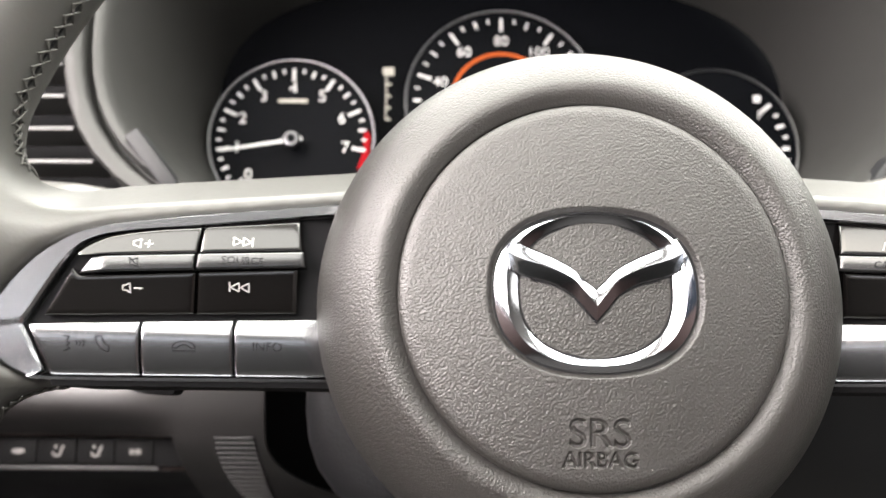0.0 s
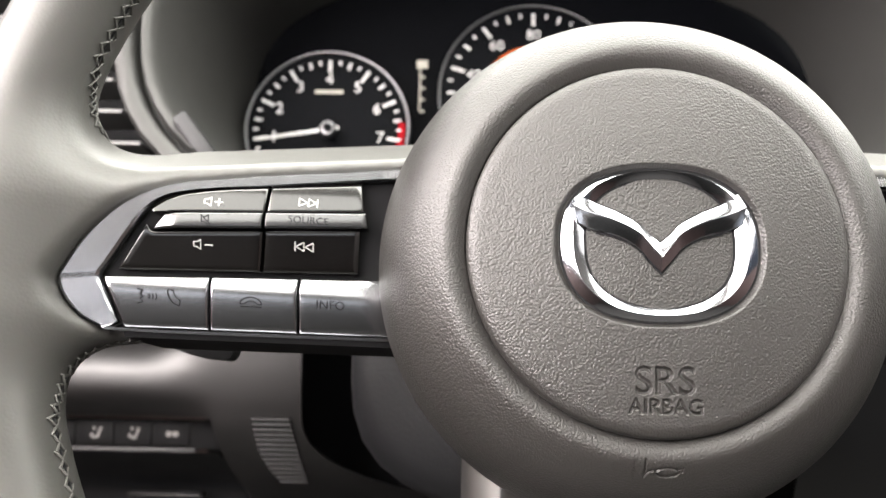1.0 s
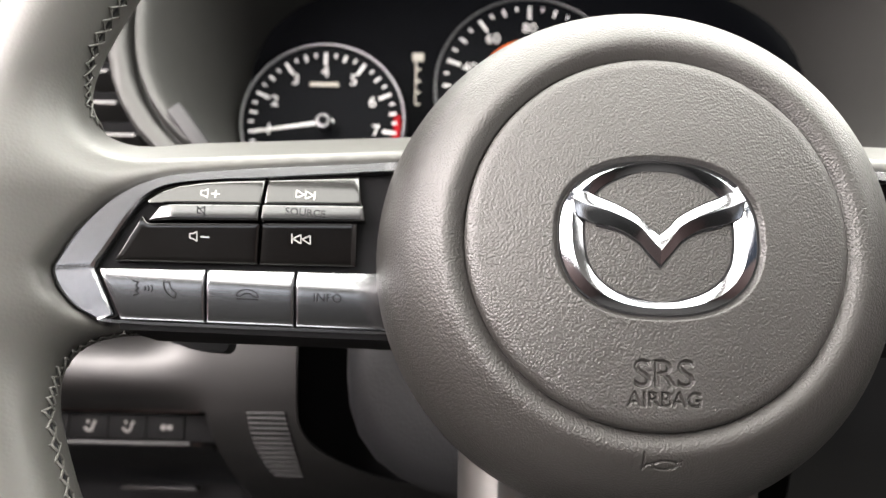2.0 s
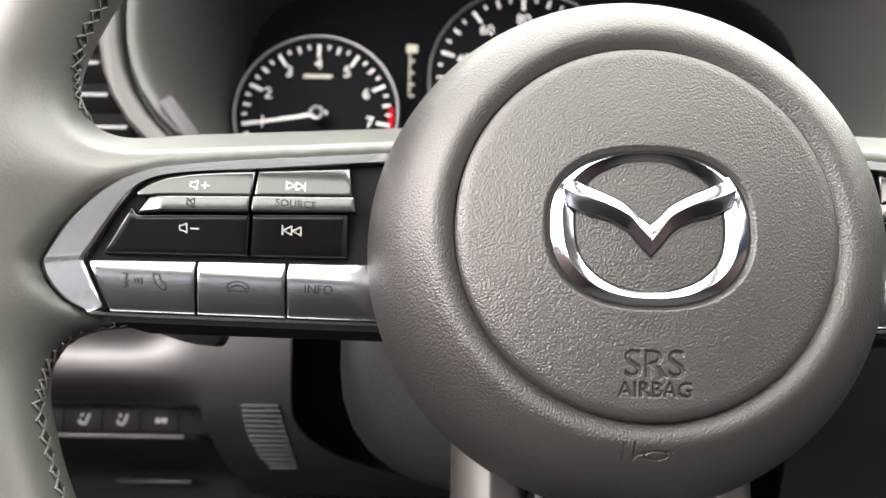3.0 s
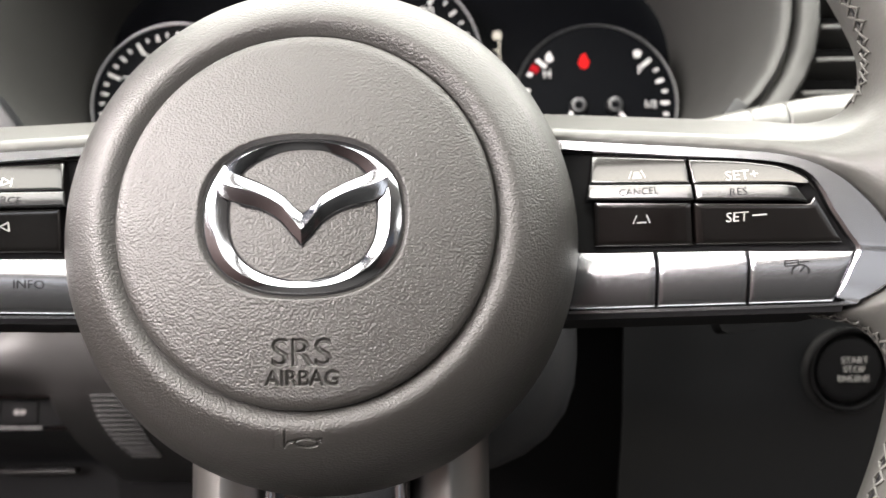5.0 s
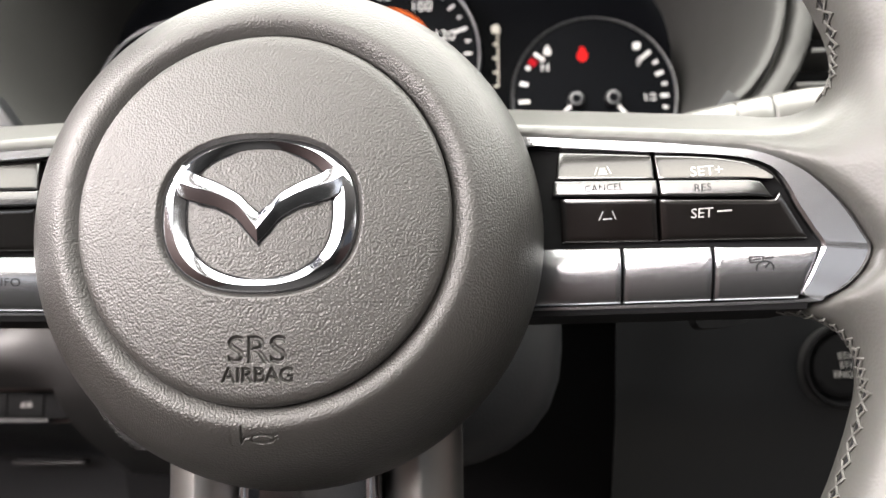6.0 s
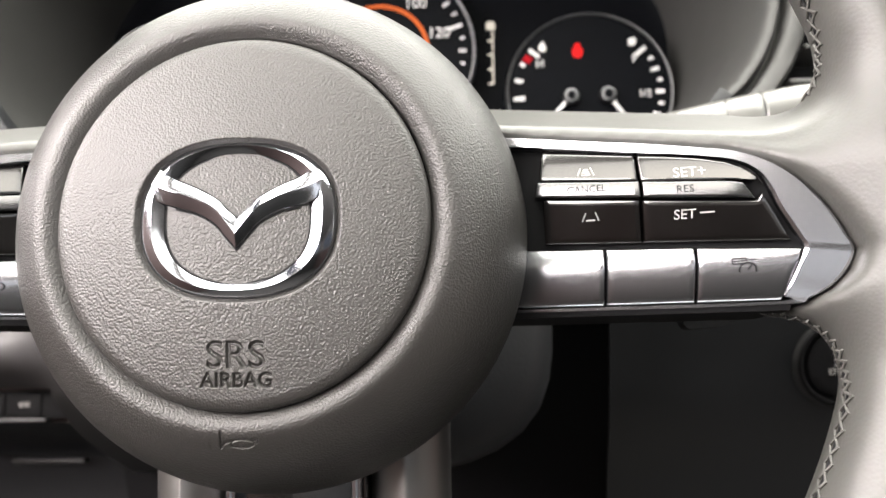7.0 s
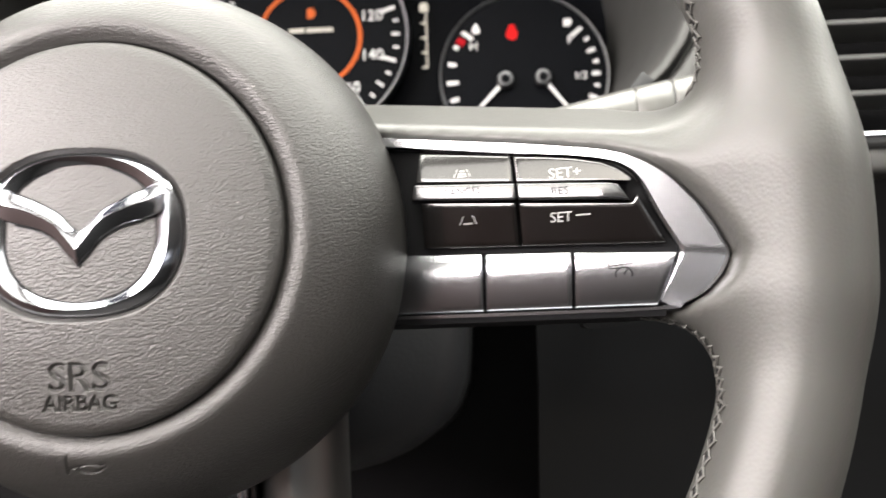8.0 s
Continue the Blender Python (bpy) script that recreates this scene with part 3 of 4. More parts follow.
def key(side, top, bottom, low, high, bevel=0.0007, nu=22, nv=10):
    """A key between a top and a bottom line of (s, z), its face height high(s, z), with rounded edges."""
    tall = high if callable(high) else (lambda s, z: high)
    size = resample(top, [0])[1]
    rim_at = lambda length, n: sorted({0.0, 0.15 * bevel / length, 0.45 * bevel / length, bevel / length} | {bevel / length + (1 - 2 * bevel / length) * k / n for k in range(n + 1)} | {1 - 0.45 * bevel / length, 1 - 0.15 * bevel / length, 1.0})
    us = rim_at(size, nu)
    tall_mid = (Vector(top[0]) - Vector(bottom[0])).length
    vs = rim_at(tall_mid, nv)
    t_pts, b_pts = resample(top, us)[0], resample(bottom, us)[0]

    def drop(d):
        return bevel * (1 - math.sqrt(max(0.0, 1 - (1 - d / bevel) ** 2))) if d < bevel else 0.0

    grid = []
    for v in vs:
        line = []
        for u, a, b in zip(us, t_pts, b_pts):
            p = a.lerp(b, v)
            fall = max(drop(min(u, 1 - u) * size), drop(min(v, 1 - v) * tall_mid))
            line.append(spoke(side, p.x, p.y, tall(p.x, p.y) - fall))
        grid.append(line)
    verts, faces = rings(grid, around=False)
    n, m = len(us), len(vs)
    rim = [k for k in range(n)] + [r * n + n - 1 for r in range(1, m)] + [(m - 1) * n + k for k in range(n - 2, -1, -1)] + [r * n for r in range(m - 2, 0, -1)]
    o = len(verts)
    deep = [(t_pts if r == 0 else b_pts)[c] if r in (0, m - 1) else t_pts[c].lerp(b_pts[c], vs[r]) for r, c in ((k // n, k % n) for k in rim)]
    verts = verts + [spoke(side, p.x, p.y, low) for p in deep]
    c = len(rim)
    faces += [(rim[k], rim[(k + 1) % c], o + (k + 1) % c, o + k) for k in range(c)]
    faces.append(tuple(o + k for k in range(c)))
    return verts, faces


def on_key(side, s, z, high):
    tall = high if callable(high) else (lambda a, b: high)
    return lambda u, w, n: spoke(side, s + side * u, z + w, tall(s + side * u, z + w) + n)


def bars(name, shapes, place, mat, parent, label=""):
    """Small flat print: convex polygons and thin lines joined in one mark."""
    verts, faces = [], []
    for shape in shapes:
        o = len(verts)
        verts += [place(u, w, 0.00012) for u, w in shape] + [place(u, w, -0.0003) for u, w in shape]
        n = len(shape)
        faces += [tuple(o + k for k in range(n)), tuple(o + n + k for k in range(n))]
        faces += [(o + k, o + (k + 1) % n, o + n + (k + 1) % n, o + n + k) for k in range(n)]
    return shell(name, verts, faces, mat, parent, label, 20)


def stroke(points, w):
    """Thin lines between points, as four-sided pieces."""
    out = []
    for (ax, ay), (bx, by) in zip(points, points[1:]):
        d = math.hypot(bx - ax, by - ay) or 1
        ux, uy = -(by - ay) / d * w / 2, (bx - ax) / d * w / 2
        out.append([(ax + ux, ay + uy), (bx + ux, by + uy), (bx - ux, by - uy), (ax - ux, ay - uy)])
    return out


def curl(cx, cy, rx, ry, a0, a1, n=10):
    return [(cx + rx * math.cos(radians(a0 + (a1 - a0) * k / n)), cy + ry * math.sin(radians(a0 + (a1 - a0) * k / n))) for k in range(n + 1)]


def ridge(s):
    """Height at which the rocker keys' chrome bars run."""
    return 0.0102 - 0.085 * (s - 0.103)


def bar_face(s, z):
    """The chrome bars: a softly rounded face."""
    d = z - ridge(s)
    return 0.0056 - 0.155 * d - 40.0 * d * d - 0.32 * max(0, s - 0.1242)


def top_slope(s, z):
    d = max(0, z - ridge(s))
    return 0.0046 - 0.15 * d - 14.0 * d * d


def low_slope(s, z):
    return 0.0038 - max(0, ridge(s) - z) * 0.16


KEYS_TOP = [([(0.1018, 0.0204), (0.1100, 0.0193), (0.1170, 0.0180), (0.1236, 0.0161), (0.1277, 0.0138), (0.1305, 0.0110)], [(0.1023, 0.0127), (0.1303, 0.0105)]),
            ([(0.0766, 0.0244), (0.1011, 0.0206)], [(0.0754, 0.0151), (0.1015, 0.0129)])]
KEYS_LOW = [([(0.1027, 0.0077), (0.1306, 0.0053), (0.1317, 0.0072)], [(0.1034, -0.0034), (0.1386, -0.0050)]), ([(0.0766, 0.0099), (0.1020, 0.0078)], [(0.0770, -0.0022), (0.1027, -0.0034)])]
BARS = [([(0.1024, 0.0124), (0.1240, 0.0106), (0.1272, 0.0102)], [(0.1026, 0.0080), (0.1240, 0.0064), (0.1302, 0.0058)]), ([(0.0748, 0.0146), (0.1017, 0.0125)], [(0.0742, 0.0102), (0.1019, 0.0081)])]
ROW = [([(0.1163, -0.0056), (0.1417, -0.0072)], [(0.1162, -0.0201), (0.1366, -0.0202)]), ([(0.0934, -0.0044), (0.1157, -0.0055)], [(0.0932, -0.0200), (0.1156, -0.0201)]),
       ([(0.0640, -0.0030), (0.0928, -0.0043)], [(0.0640, -0.0199), (0.0926, -0.0200)])]
outer_c, inner_c = smooth_line([(a, b) for a, b, _, _ in BEZEL], 4), smooth_line([(c, d) for _, _, c, d in BEZEL], 4)


def row_face(s, z):
    """The lower keys: a bright lip along the top, then a flat face that leans in below."""
    d = z + 0.0080
    lip = 0.0008 * math.log(1 + math.exp(d / 0.0008))
    return 0.0030 - lip * 0.62 - 11.5 * max(0, -d) ** 2


for side in (-1, 1):
    loops = []
    for m, (o, i) in enumerate(zip(outer_c, inner_c)):
        col = []
        if side > 0 and i.x > 0.131:
            i = i - Vector((0.0016 * min(1, (i.x - 0.131) / 0.006), 0))
        fold = 0.0004 * min(1, (58 - m) / 5) if 44 <= m <= 58 else 0.0
        for t, n in ((0.0, -0.003), (0.0, 0.0014), (0.04, 0.0020), (0.10, 0.0023), (0.90, 0.0024), (0.97, 0.0018), (1.0, 0.0006)):
            p = o.lerp(i, t)
            col.append(spoke(side, p.x, p.y, n - fold * (1 - t) * (n > 0)))
        loops.append(col)
    v, f = rings(loops, around=False)
    panel = shell("switch_bezel", v, f, M_SATIN, wheel, "satin metal bezel round the spoke's switches", 14)
    v, f = rings([[spoke(side, p.x, p.y, n) for p in inner_c] for n in (-0.0035, -0.0012)], True, True)
    shell("switch_backing", v, f, M_UNDER, panel, "black plastic well behind the keys")
    top, low, mid, row = [], [], [], []
    for k in range(2):
        v, f = key(side, *KEYS_TOP[k], -0.002, top_slope, 0.0006)
        top.append(shell("rocker_key", v, f, M_GLOSS, wheel, "gloss black upper half of a rocker key"))
        v, f = key(side, *KEYS_LOW[k], -0.002, low_slope, 0.0006)
        low.append(shell("rocker_key", v, f, M_GLOSS, wheel, "gloss black lower half of a rocker key"))
        v, f = key(side, *BARS[k], 0.001, bar_face, 0.0005)
        mid.append(shell("chrome_bar", v, f, M_BAR, wheel, "raised satin chrome bar between the rocker halves"))
    for k in range(3):
        top_l, low_l = ROW[k]
        if side > 0 and k == 0:
            top_l, low_l = [top_l[0], (0.1407, -0.0074)], [low_l[0], (0.1361, -0.0202)]
        v, f = key(side, top_l, low_l, -0.002, row_face, 0.0006)
        row.append(shell("lower_key", v, f, M_SATIN, wheel, "satin metal key in the lower row"))
    white, dark = "white print on a key", "dark print on a metal key"
    if side < 0:
        horn_icon = [[(-0.0011, -0.0007), (-0.0003, -0.0007), (-0.0003, 0.0007), (-0.0011, 0.0007)], [(-0.0003, -0.0007), (0.0008, -0.0014), (0.0008, 0.0014), (-0.0003, 0.0007)]]
        shift = lambda shapes, d: [[((u + d) * 0.82, w * 0.82) for u, w in s] for s in shapes]
        plus = stroke([(0.0, 0.0), (0.0026, 0.0)], 0.0005) + stroke([(0.0013, -0.0013), (0.0013, 0.0013)], 0.0005)
        outline = stroke([(-0.0012, -0.0008), (-0.0002, -0.0008), (0.0009, -0.0016), (0.0009, 0.0016), (-0.0002, 0.0008), (-0.0012, 0.0008), (-0.0012, -0.0008)], 0.00035)
        bars("legend", shift(outline, -0.0016) + shift(plus, 0.0004), on_key(side, 0.1155, 0.0146, top_slope), M_LEGEND, top[0], white)
        bars("legend", shift(outline, -0.0016) + shift(stroke([(0, 0), (0.0026, 0)], 0.0005), 0.0004), on_key(side, 0.1179, 0.0028, low_slope), M_LEGEND, low[0], white)
        tri = lambda d, g: stroke([(d, -0.0012), (d + g * 0.0022, 0), (d, 0.0012), (d, -0.0012)], 0.00035)
        bars("legend", tri(-0.0025, 1) + tri(0.0, 1) + stroke([(0.0024, -0.0013), (0.0024, 0.0013)], 0.0004), on_key(side, 0.0908, 0.0166, top_slope), M_LEGEND, top[1], white)
        bars("legend", tri(0.0025, -1) + tri(0.0, -1) + stroke([(-0.0024, -0.0013), (-0.0024, 0.0013)], 0.0004), on_key(side, 0.0918, 0.0042, low_slope), M_LEGEND, low[1], white)
        face = bar_face
        letters("legend", "SOURCE", 0.0020, on_key(side, 0.0903, 0.0112, face), M_DARKPRINT, mid[1], 0.0001, dark)
        bars("legend", shift(outline, 0.0) + stroke([(-0.0014, 0.0014), (0.0014, -0.0014)], 0.0003), on_key(side, 0.1168, 0.0092, face), M_DARKPRINT, mid[0], dark)
        talk = stroke([(-0.0052, 0.0018), (-0.0038, 0.0015), (-0.0044, 0.0005), (-0.0036, -0.0001), (-0.0044, -0.0006), (-0.0037, -0.0015), (-0.0050, -0.0020)], 0.00035)
        for k in range(3):
            talk += stroke(curl(-0.0030 + 0.0008 * k, 0.0, 0.0010, 0.0007 + 0.0002 * k, -50, 50, 5), 0.0003)
        talk += stroke(curl(0.0056, 0.0020, 0.0034, 0.0042, 182, 262, 7) + curl(0.0056, 0.0020, 0.0019, 0.0026, 262, 182, 7) + [(0.0022, 0.0019)], 0.0003)
        bars("legend", talk, on_key(side, 0.1283, -0.0119, row_face), M_DARKPRINT, row[0], dark)
        bars("legend", stroke(curl(0, -0.0008, 0.0028, 0.0019, 0, 180, 9) + [(-0.0017, -0.0008)] + curl(0, -0.0008, 0.0014, 0.0009, 150, 30, 6) + [(0.0017, -0.0008), (0.0028, -0.0008)], 0.0003) + stroke([(-0.0028, -0.0015), (0.0028, -0.0015)], 0.0003), on_key(side, 0.1052, -0.0118, row_face), M_DARKPRINT, row[1], dark)
        letters("legend", "INFO", 0.0024, on_key(side, 0.0842, -0.0117, row_face), M_DARKPRINT, row[2], 0.0001, dark)
    else:
        road = stroke([(-0.0022, -0.0012), (-0.0013, 0.0010)], 0.00026) + stroke([(0.0022, -0.0012), (0.0013, 0.0010)], 0.00026)
        car = stroke([(-0.0010, -0.0004), (0.0010, -0.0004)], 0.0006) + stroke([(-0.0007, 0.0004), (0.0007, 0.0004)], 0.0005)
        face = bar_face
        bars("legend", road + car + stroke([(-0.0012, -0.0011), (0.0012, -0.0011)], 0.00035), on_key(side, 0.0881, 0.0168, top_slope), M_LEGEND, top[1], white)
        bars("legend", road + stroke([(-0.0012, -0.0010), (0.0012, -0.0010)], 0.0004), on_key(side, 0.0893, 0.0044, low_slope), M_LEGEND, low[1], white)
        letters("legend", "SET+", 0.0027, on_key(side, 0.1146, 0.0142, top_slope), M_LEGEND, top[0], 0.0001, white)
        letters("legend", "SET", 0.0025, on_key(side, 0.1134, 0.0032, low_slope), M_LEGEND, low[0], 0.0001, white)
        bars("legend", stroke([(0.0037, 0.0001), (0.0072, 0.0001)], 0.0004), on_key(side, 0.1134, 0.0032, low_slope), M_LEGEND, low[0], white)
        letters("legend", "CANCEL", 0.0019, on_key(side, 0.0880, 0.0115, face), M_DARKPRINT, mid[1], 0.0001, dark)
        letters("legend", "RES", 0.0020, on_key(side, 0.1130, 0.0094, face), M_DARKPRINT, mid[0], 0.0001, dark)
        cruise = stroke(curl(0.0008, -0.0010, 0.0020, 0.0018, -20, 200, 10), 0.0004) + stroke([(0.0008, -0.0010), (0.0020, 0.0006)], 0.0004)
        cruise += stroke([(-0.0028, 0.0020), (0.0004, 0.0020), (0.0004, 0.0006), (-0.0028, 0.0006), (-0.0028, 0.0020)], 0.0003) + stroke([(-0.0030, 0.0012), (0.0028, 0.0016)], 0.0003)
        bars("legend", cruise, on_key(side, 0.1273, -0.0112, row_face), M_DARKPRINT, row[0], dark)
    # a black sheet stands for the shade under the spoke; the lug lies behind
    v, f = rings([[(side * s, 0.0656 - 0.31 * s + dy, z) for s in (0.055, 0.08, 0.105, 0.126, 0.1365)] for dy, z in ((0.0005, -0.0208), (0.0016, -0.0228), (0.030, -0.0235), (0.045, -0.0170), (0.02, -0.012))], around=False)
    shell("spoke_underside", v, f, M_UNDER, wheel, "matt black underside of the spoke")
    lug = rounded([(0.1465, -0.0150), (0.1440, -0.0212), (0.1330, -0.0246), (0.1230, -0.0252), (0.1215, -0.0205), (0.1215, -0.010), (0.1400, -0.010)], 0.003)
    v, f = rings([[(side * p.x, y, p.y) for p in lug] for y in (0.078, 0.0865)], True, True)
    shell("shift_lug", v, f, M_UNDER, wheel, "black plastic lug behind the spoke")

# the lower spoke: two satin legs beside a gloss black inlay edged in chrome
def leg(name, x0, x1, y, top, low, mat, label, round_r=0.004):
    loops = []
    for z, k in ((top, 0.0), (top - 0.03, 0.010), (low, 0.0)):
        xs = [(x0, y + 0.032), (x0, y + round_r), (x0 + round_r * 0.35, y + round_r * 0.35), (x0 + round_r, y), (x1 - round_r, y), (x1 - round_r * 0.35, y + round_r * 0.35), (x1, y + round_r), (x1, y + 0.032)]
        loops.append([(a, b + k * 0.3, z) for a, b in xs])
    v, f = rings(loops, True, True)
    return shell(name, v, f, mat, wheel, label, 50)


leg("lower_spoke_leg", -0.0462, -0.0232, 0.058, -0.045, -0.160, M_LEG, "satin grey leg of the lower spoke", 0.011)
leg("lower_spoke_leg", 0.0222, 0.0460, 0.058, -0.045, -0.160, M_LEG, "satin grey leg of the lower spoke", 0.011)
leg("lower_spoke_inlay", -0.0230, 0.0220, 0.064, -0.045, -0.158, M_GLOSS, "gloss black inlay of the lower spoke", 0.002)
leg("chrome_strip", -0.0218, -0.0184, 0.0600, -0.045, -0.157, M_CHROME, "narrow chrome strip", 0.0012)
leg("chrome_strip", 0.0170, 0.0204, 0.0600, -0.045, -0.157, M_CHROME, "narrow chrome strip", 0.0012)
v, f = tube([(0, 0.045, 0), (0, 0.10, 0), (0, 0.20, 0)], [0.050, 0.045, 0.040], 32)
shell("hub_boss", v, f, M_UNDER, wheel, "black boss on the steering column")

# ---- steering column shroud and stalks ----
def squircle(cx, cz, a, b, n, count=48):
    out = []
    for k in range(count):
        t = 2 * math.pi * k / count
        c, s = math.cos(t), math.sin(t)
        r = (abs(c / a) ** n + abs(s / b) ** n) ** (-1 / n)
        out.append((cx + r * c, cz + r * s))
    return out


shroud = thing("steering_column_shroud", (0, 0.30, -0.02), "dark grey plastic steering column shroud behind the wheel", "column shroud")
loops = [[(x, y, z) for x, z in squircle(-0.003, -0.018 - 0.06 * (y - 0.13), a, b, 3.0)] for y, a, b in ((0.118, 0.050, 0.032), (0.121, 0.078, 0.050), (0.127, 0.0845, 0.0570), (0.138, 0.0878, 0.0600), (0.22, 0.0890, 0.061), (0.36, 0.0895, 0.063))]
v, f = rings(loops, True, True)
shell("shroud_shell", v, f, M_SHROUD, shroud, "dark grey shroud shell with rounded corners", 50)
v, f = rings([[(x, y, z) for x, z in squircle(-0.003, -0.021, a, b, 3.0)] for y, a, b in ((0.178, 0.0880, 0.0603), (0.179, 0.0890, 0.0609), (0.181, 0.0890, 0.0609), (0.182, 0.0880, 0.0603))])
shell("shroud_seam", v, f, M_UNDER, shroud, "thin dark parting line")

for side, name, label in ((1, "wiper_stalk", "light satin plastic wiper stalk on the steering column"), (-1, "indicator_stalk", "light satin plastic indicator stalk on the steering column")):
    drop = 0.0135 if side < 0 else 0.0008
    stalk = thing(name, (side * 0.085, 0.118, 0.030), label, "stalk")
    # (s, z, half depth, half height) along the stalk: arm, groove, turning ring, groove, tip
    for name2, mat, label2, rows in (
            ("stalk_arm", M_STALK, "", ((0.080, 0.037, 0.008, 0.009), (0.100, 0.042, 0.010, 0.011), (0.1280, 0.0470, 0.012, 0.0125), (0.1488, 0.0514, 0.012, 0.0128), (0.1494, 0.0515, 0.0115, 0.0123))),
            ("groove", M_STALK, "thin groove of the stalk", ((0.1494, 0.0515, 0.0113, 0.0121), (0.1500, 0.0516, 0.0113, 0.0121))),
            ("turning_ring", M_STALK, "light ring that turns on the stalk", ((0.1500, 0.0516, 0.0115, 0.0123), (0.1506, 0.0517, 0.012, 0.0128), (0.1622, 0.0539, 0.012, 0.0128), (0.1628, 0.0540, 0.0115, 0.0123))),
            ("groove", M_BACK, "thin dark groove of the stalk", ((0.1628, 0.0540, 0.0113, 0.0121), (0.1636, 0.0541, 0.0113, 0.0121))),
            ("stalk_tip", M_STALK, "rounded tip of the stalk", ((0.1636, 0.0541, 0.0115, 0.0123), (0.1642, 0.0542, 0.012, 0.0128), (0.178, 0.0567, 0.0118, 0.0125), (0.196, 0.0600, 0.010, 0.0105), (0.2005, 0.0608, 0.0075, 0.0075), (0.2020, 0.0611, 0.004, 0.004)))):
        v, f = rings([[(side * s, 0.118 + y, z + w - drop) for y, w in squircle(0, 0, a, b, 2.6, 24)] for s, z, a, b in rows], True, True)
        shell(name2, v, f, mat, stalk, label2, 40)

# ---- instrument binnacle ----
OPEN = (-0.004, 0.148)


def hood(y, a, b, n=2.7, lift=0.0):
    return [(x, y, z) for x, z in squircle(OPEN[0], OPEN[1] + lift, a, b, n, 96)]


binnacle = thing("instrument_binnacle", (OPEN[0], 0.27, 0.05), "grey plastic instrument binnacle with a double rolled lip", "binnacle")
v, f = rings([hood(y, a, b) for y, a, b in ((0.290, 0.176, 0.090), (0.262, 0.180, 0.093), (0.22, 0.1855, 0.097), (0.19, 0.1895, 0.0995), (0.172, 0.192, 0.101), (0.166, 0.1935, 0.102), (0.163, 0.1955, 0.1035), (0.163, 0.1975, 0.105), (0.167, 0.1992, 0.1065))])
shell("cowl", v, f, M_COWL, binnacle, "grey inner wall of the binnacle", 60)
v, f = rings([hood(y, a, b) for y, a, b in ((0.167, 0.1992, 0.1065), (0.172, 0.2000, 0.107), (0.172, 0.2012, 0.108), (0.163, 0.2020, 0.1087), (0.1605, 0.2035, 0.110), (0.1605, 0.2090, 0.1145), (0.164, 0.2110, 0.1160), (0.190, 0.2130, 0.1180), (0.26, 0.214, 0.119))])
shell("outer_lip", v, f, M_COWL, binnacle, "grey rolled outer lip", 60)
v, f = rings([hood(y, a, b) for y, a, b in ((0.292, 0.178, 0.092), (0.2935, 0.178, 0.092))], True, True)
shell("back_plate", v, f, M_FACE, binnacle, "black plate behind the dials")
for side, x, z in ((-1, -0.1690, 0.0795), (1, 0.1560, 0.0700)):
    # a slim lug that lies along the lip, sloping in towards the middle
    along, across = Vector((-side * 0.62, 0, -0.78)), Vector((side * 0.78, 0, -0.62))
    bm = box((-0.0165, -0.003, -0.0036), (0.0165, 0.012, 0.0036), 0.0012)
    for p in bm.verts:
        p.co = Vector((x, 0.163, z)) + along * p.co.x + across * p.co.z + Vector((0, p.co.y, 0))
    # darker plastic than the lip: shade of the sideways face is in the colour
    part("lip_lug", bm, M_SHROUD, binnacle, "small grey lug lying along the lip")

# ---- the dials ----
cluster = thing("instrument_cluster", (OPEN[0], 0.28, 0.06), "black instrument cluster with three ringed dials, lit white print", "instrument cluster")


def disc(cx, cz, r, y, y2=None, count=72):
    loop = lambda q, yy: [(cx + q * math.cos(2 * math.pi * k / count), yy, cz + q * math.sin(2 * math.pi * k / count)) for k in range(count)]
    return rings([loop(r, y), loop(r, y2 if y2 else y + 0.003)], True, True)


def dial_ring(cx, cz, r, y, count=96):
    loops = []
    for q, d in ((r - 0.0017, 0.004), (r - 0.0016, 0.0), (r - 0.0012, -0.0012), (r - 0.0005, -0.0014), (r, -0.0006), (r + 0.0002, 0.006)):
        loops.append([(cx + q * math.cos(2 * math.pi * k / count), y + d, cz + q * math.sin(2 * math.pi * k / count)) for k in range(count)])
    return rings(loops)


def tick(cx, cz, a, r1, r0, w, y, mat, parent, name="tick"):
    c, s = math.cos(radians(a)), math.sin(radians(a))
    pts = [(r0, -w / 2), (r1, -w / 2), (r1, w / 2), (r0, w / 2)]
    flat = [(cx + r * c - d * s, cz + r * s + d * c) for r, d in pts]
    v, f = rings([[(x, y, z) for x, z in flat], [(x, y - 0.0004, z) for x, z in flat]], True, True)
    return shell(name, v, f, mat, parent)


def flat_at(cx, cz, y):
    return lambda u, w, n: Vector((cx + u, y - 0.0003 - n, cz + w))


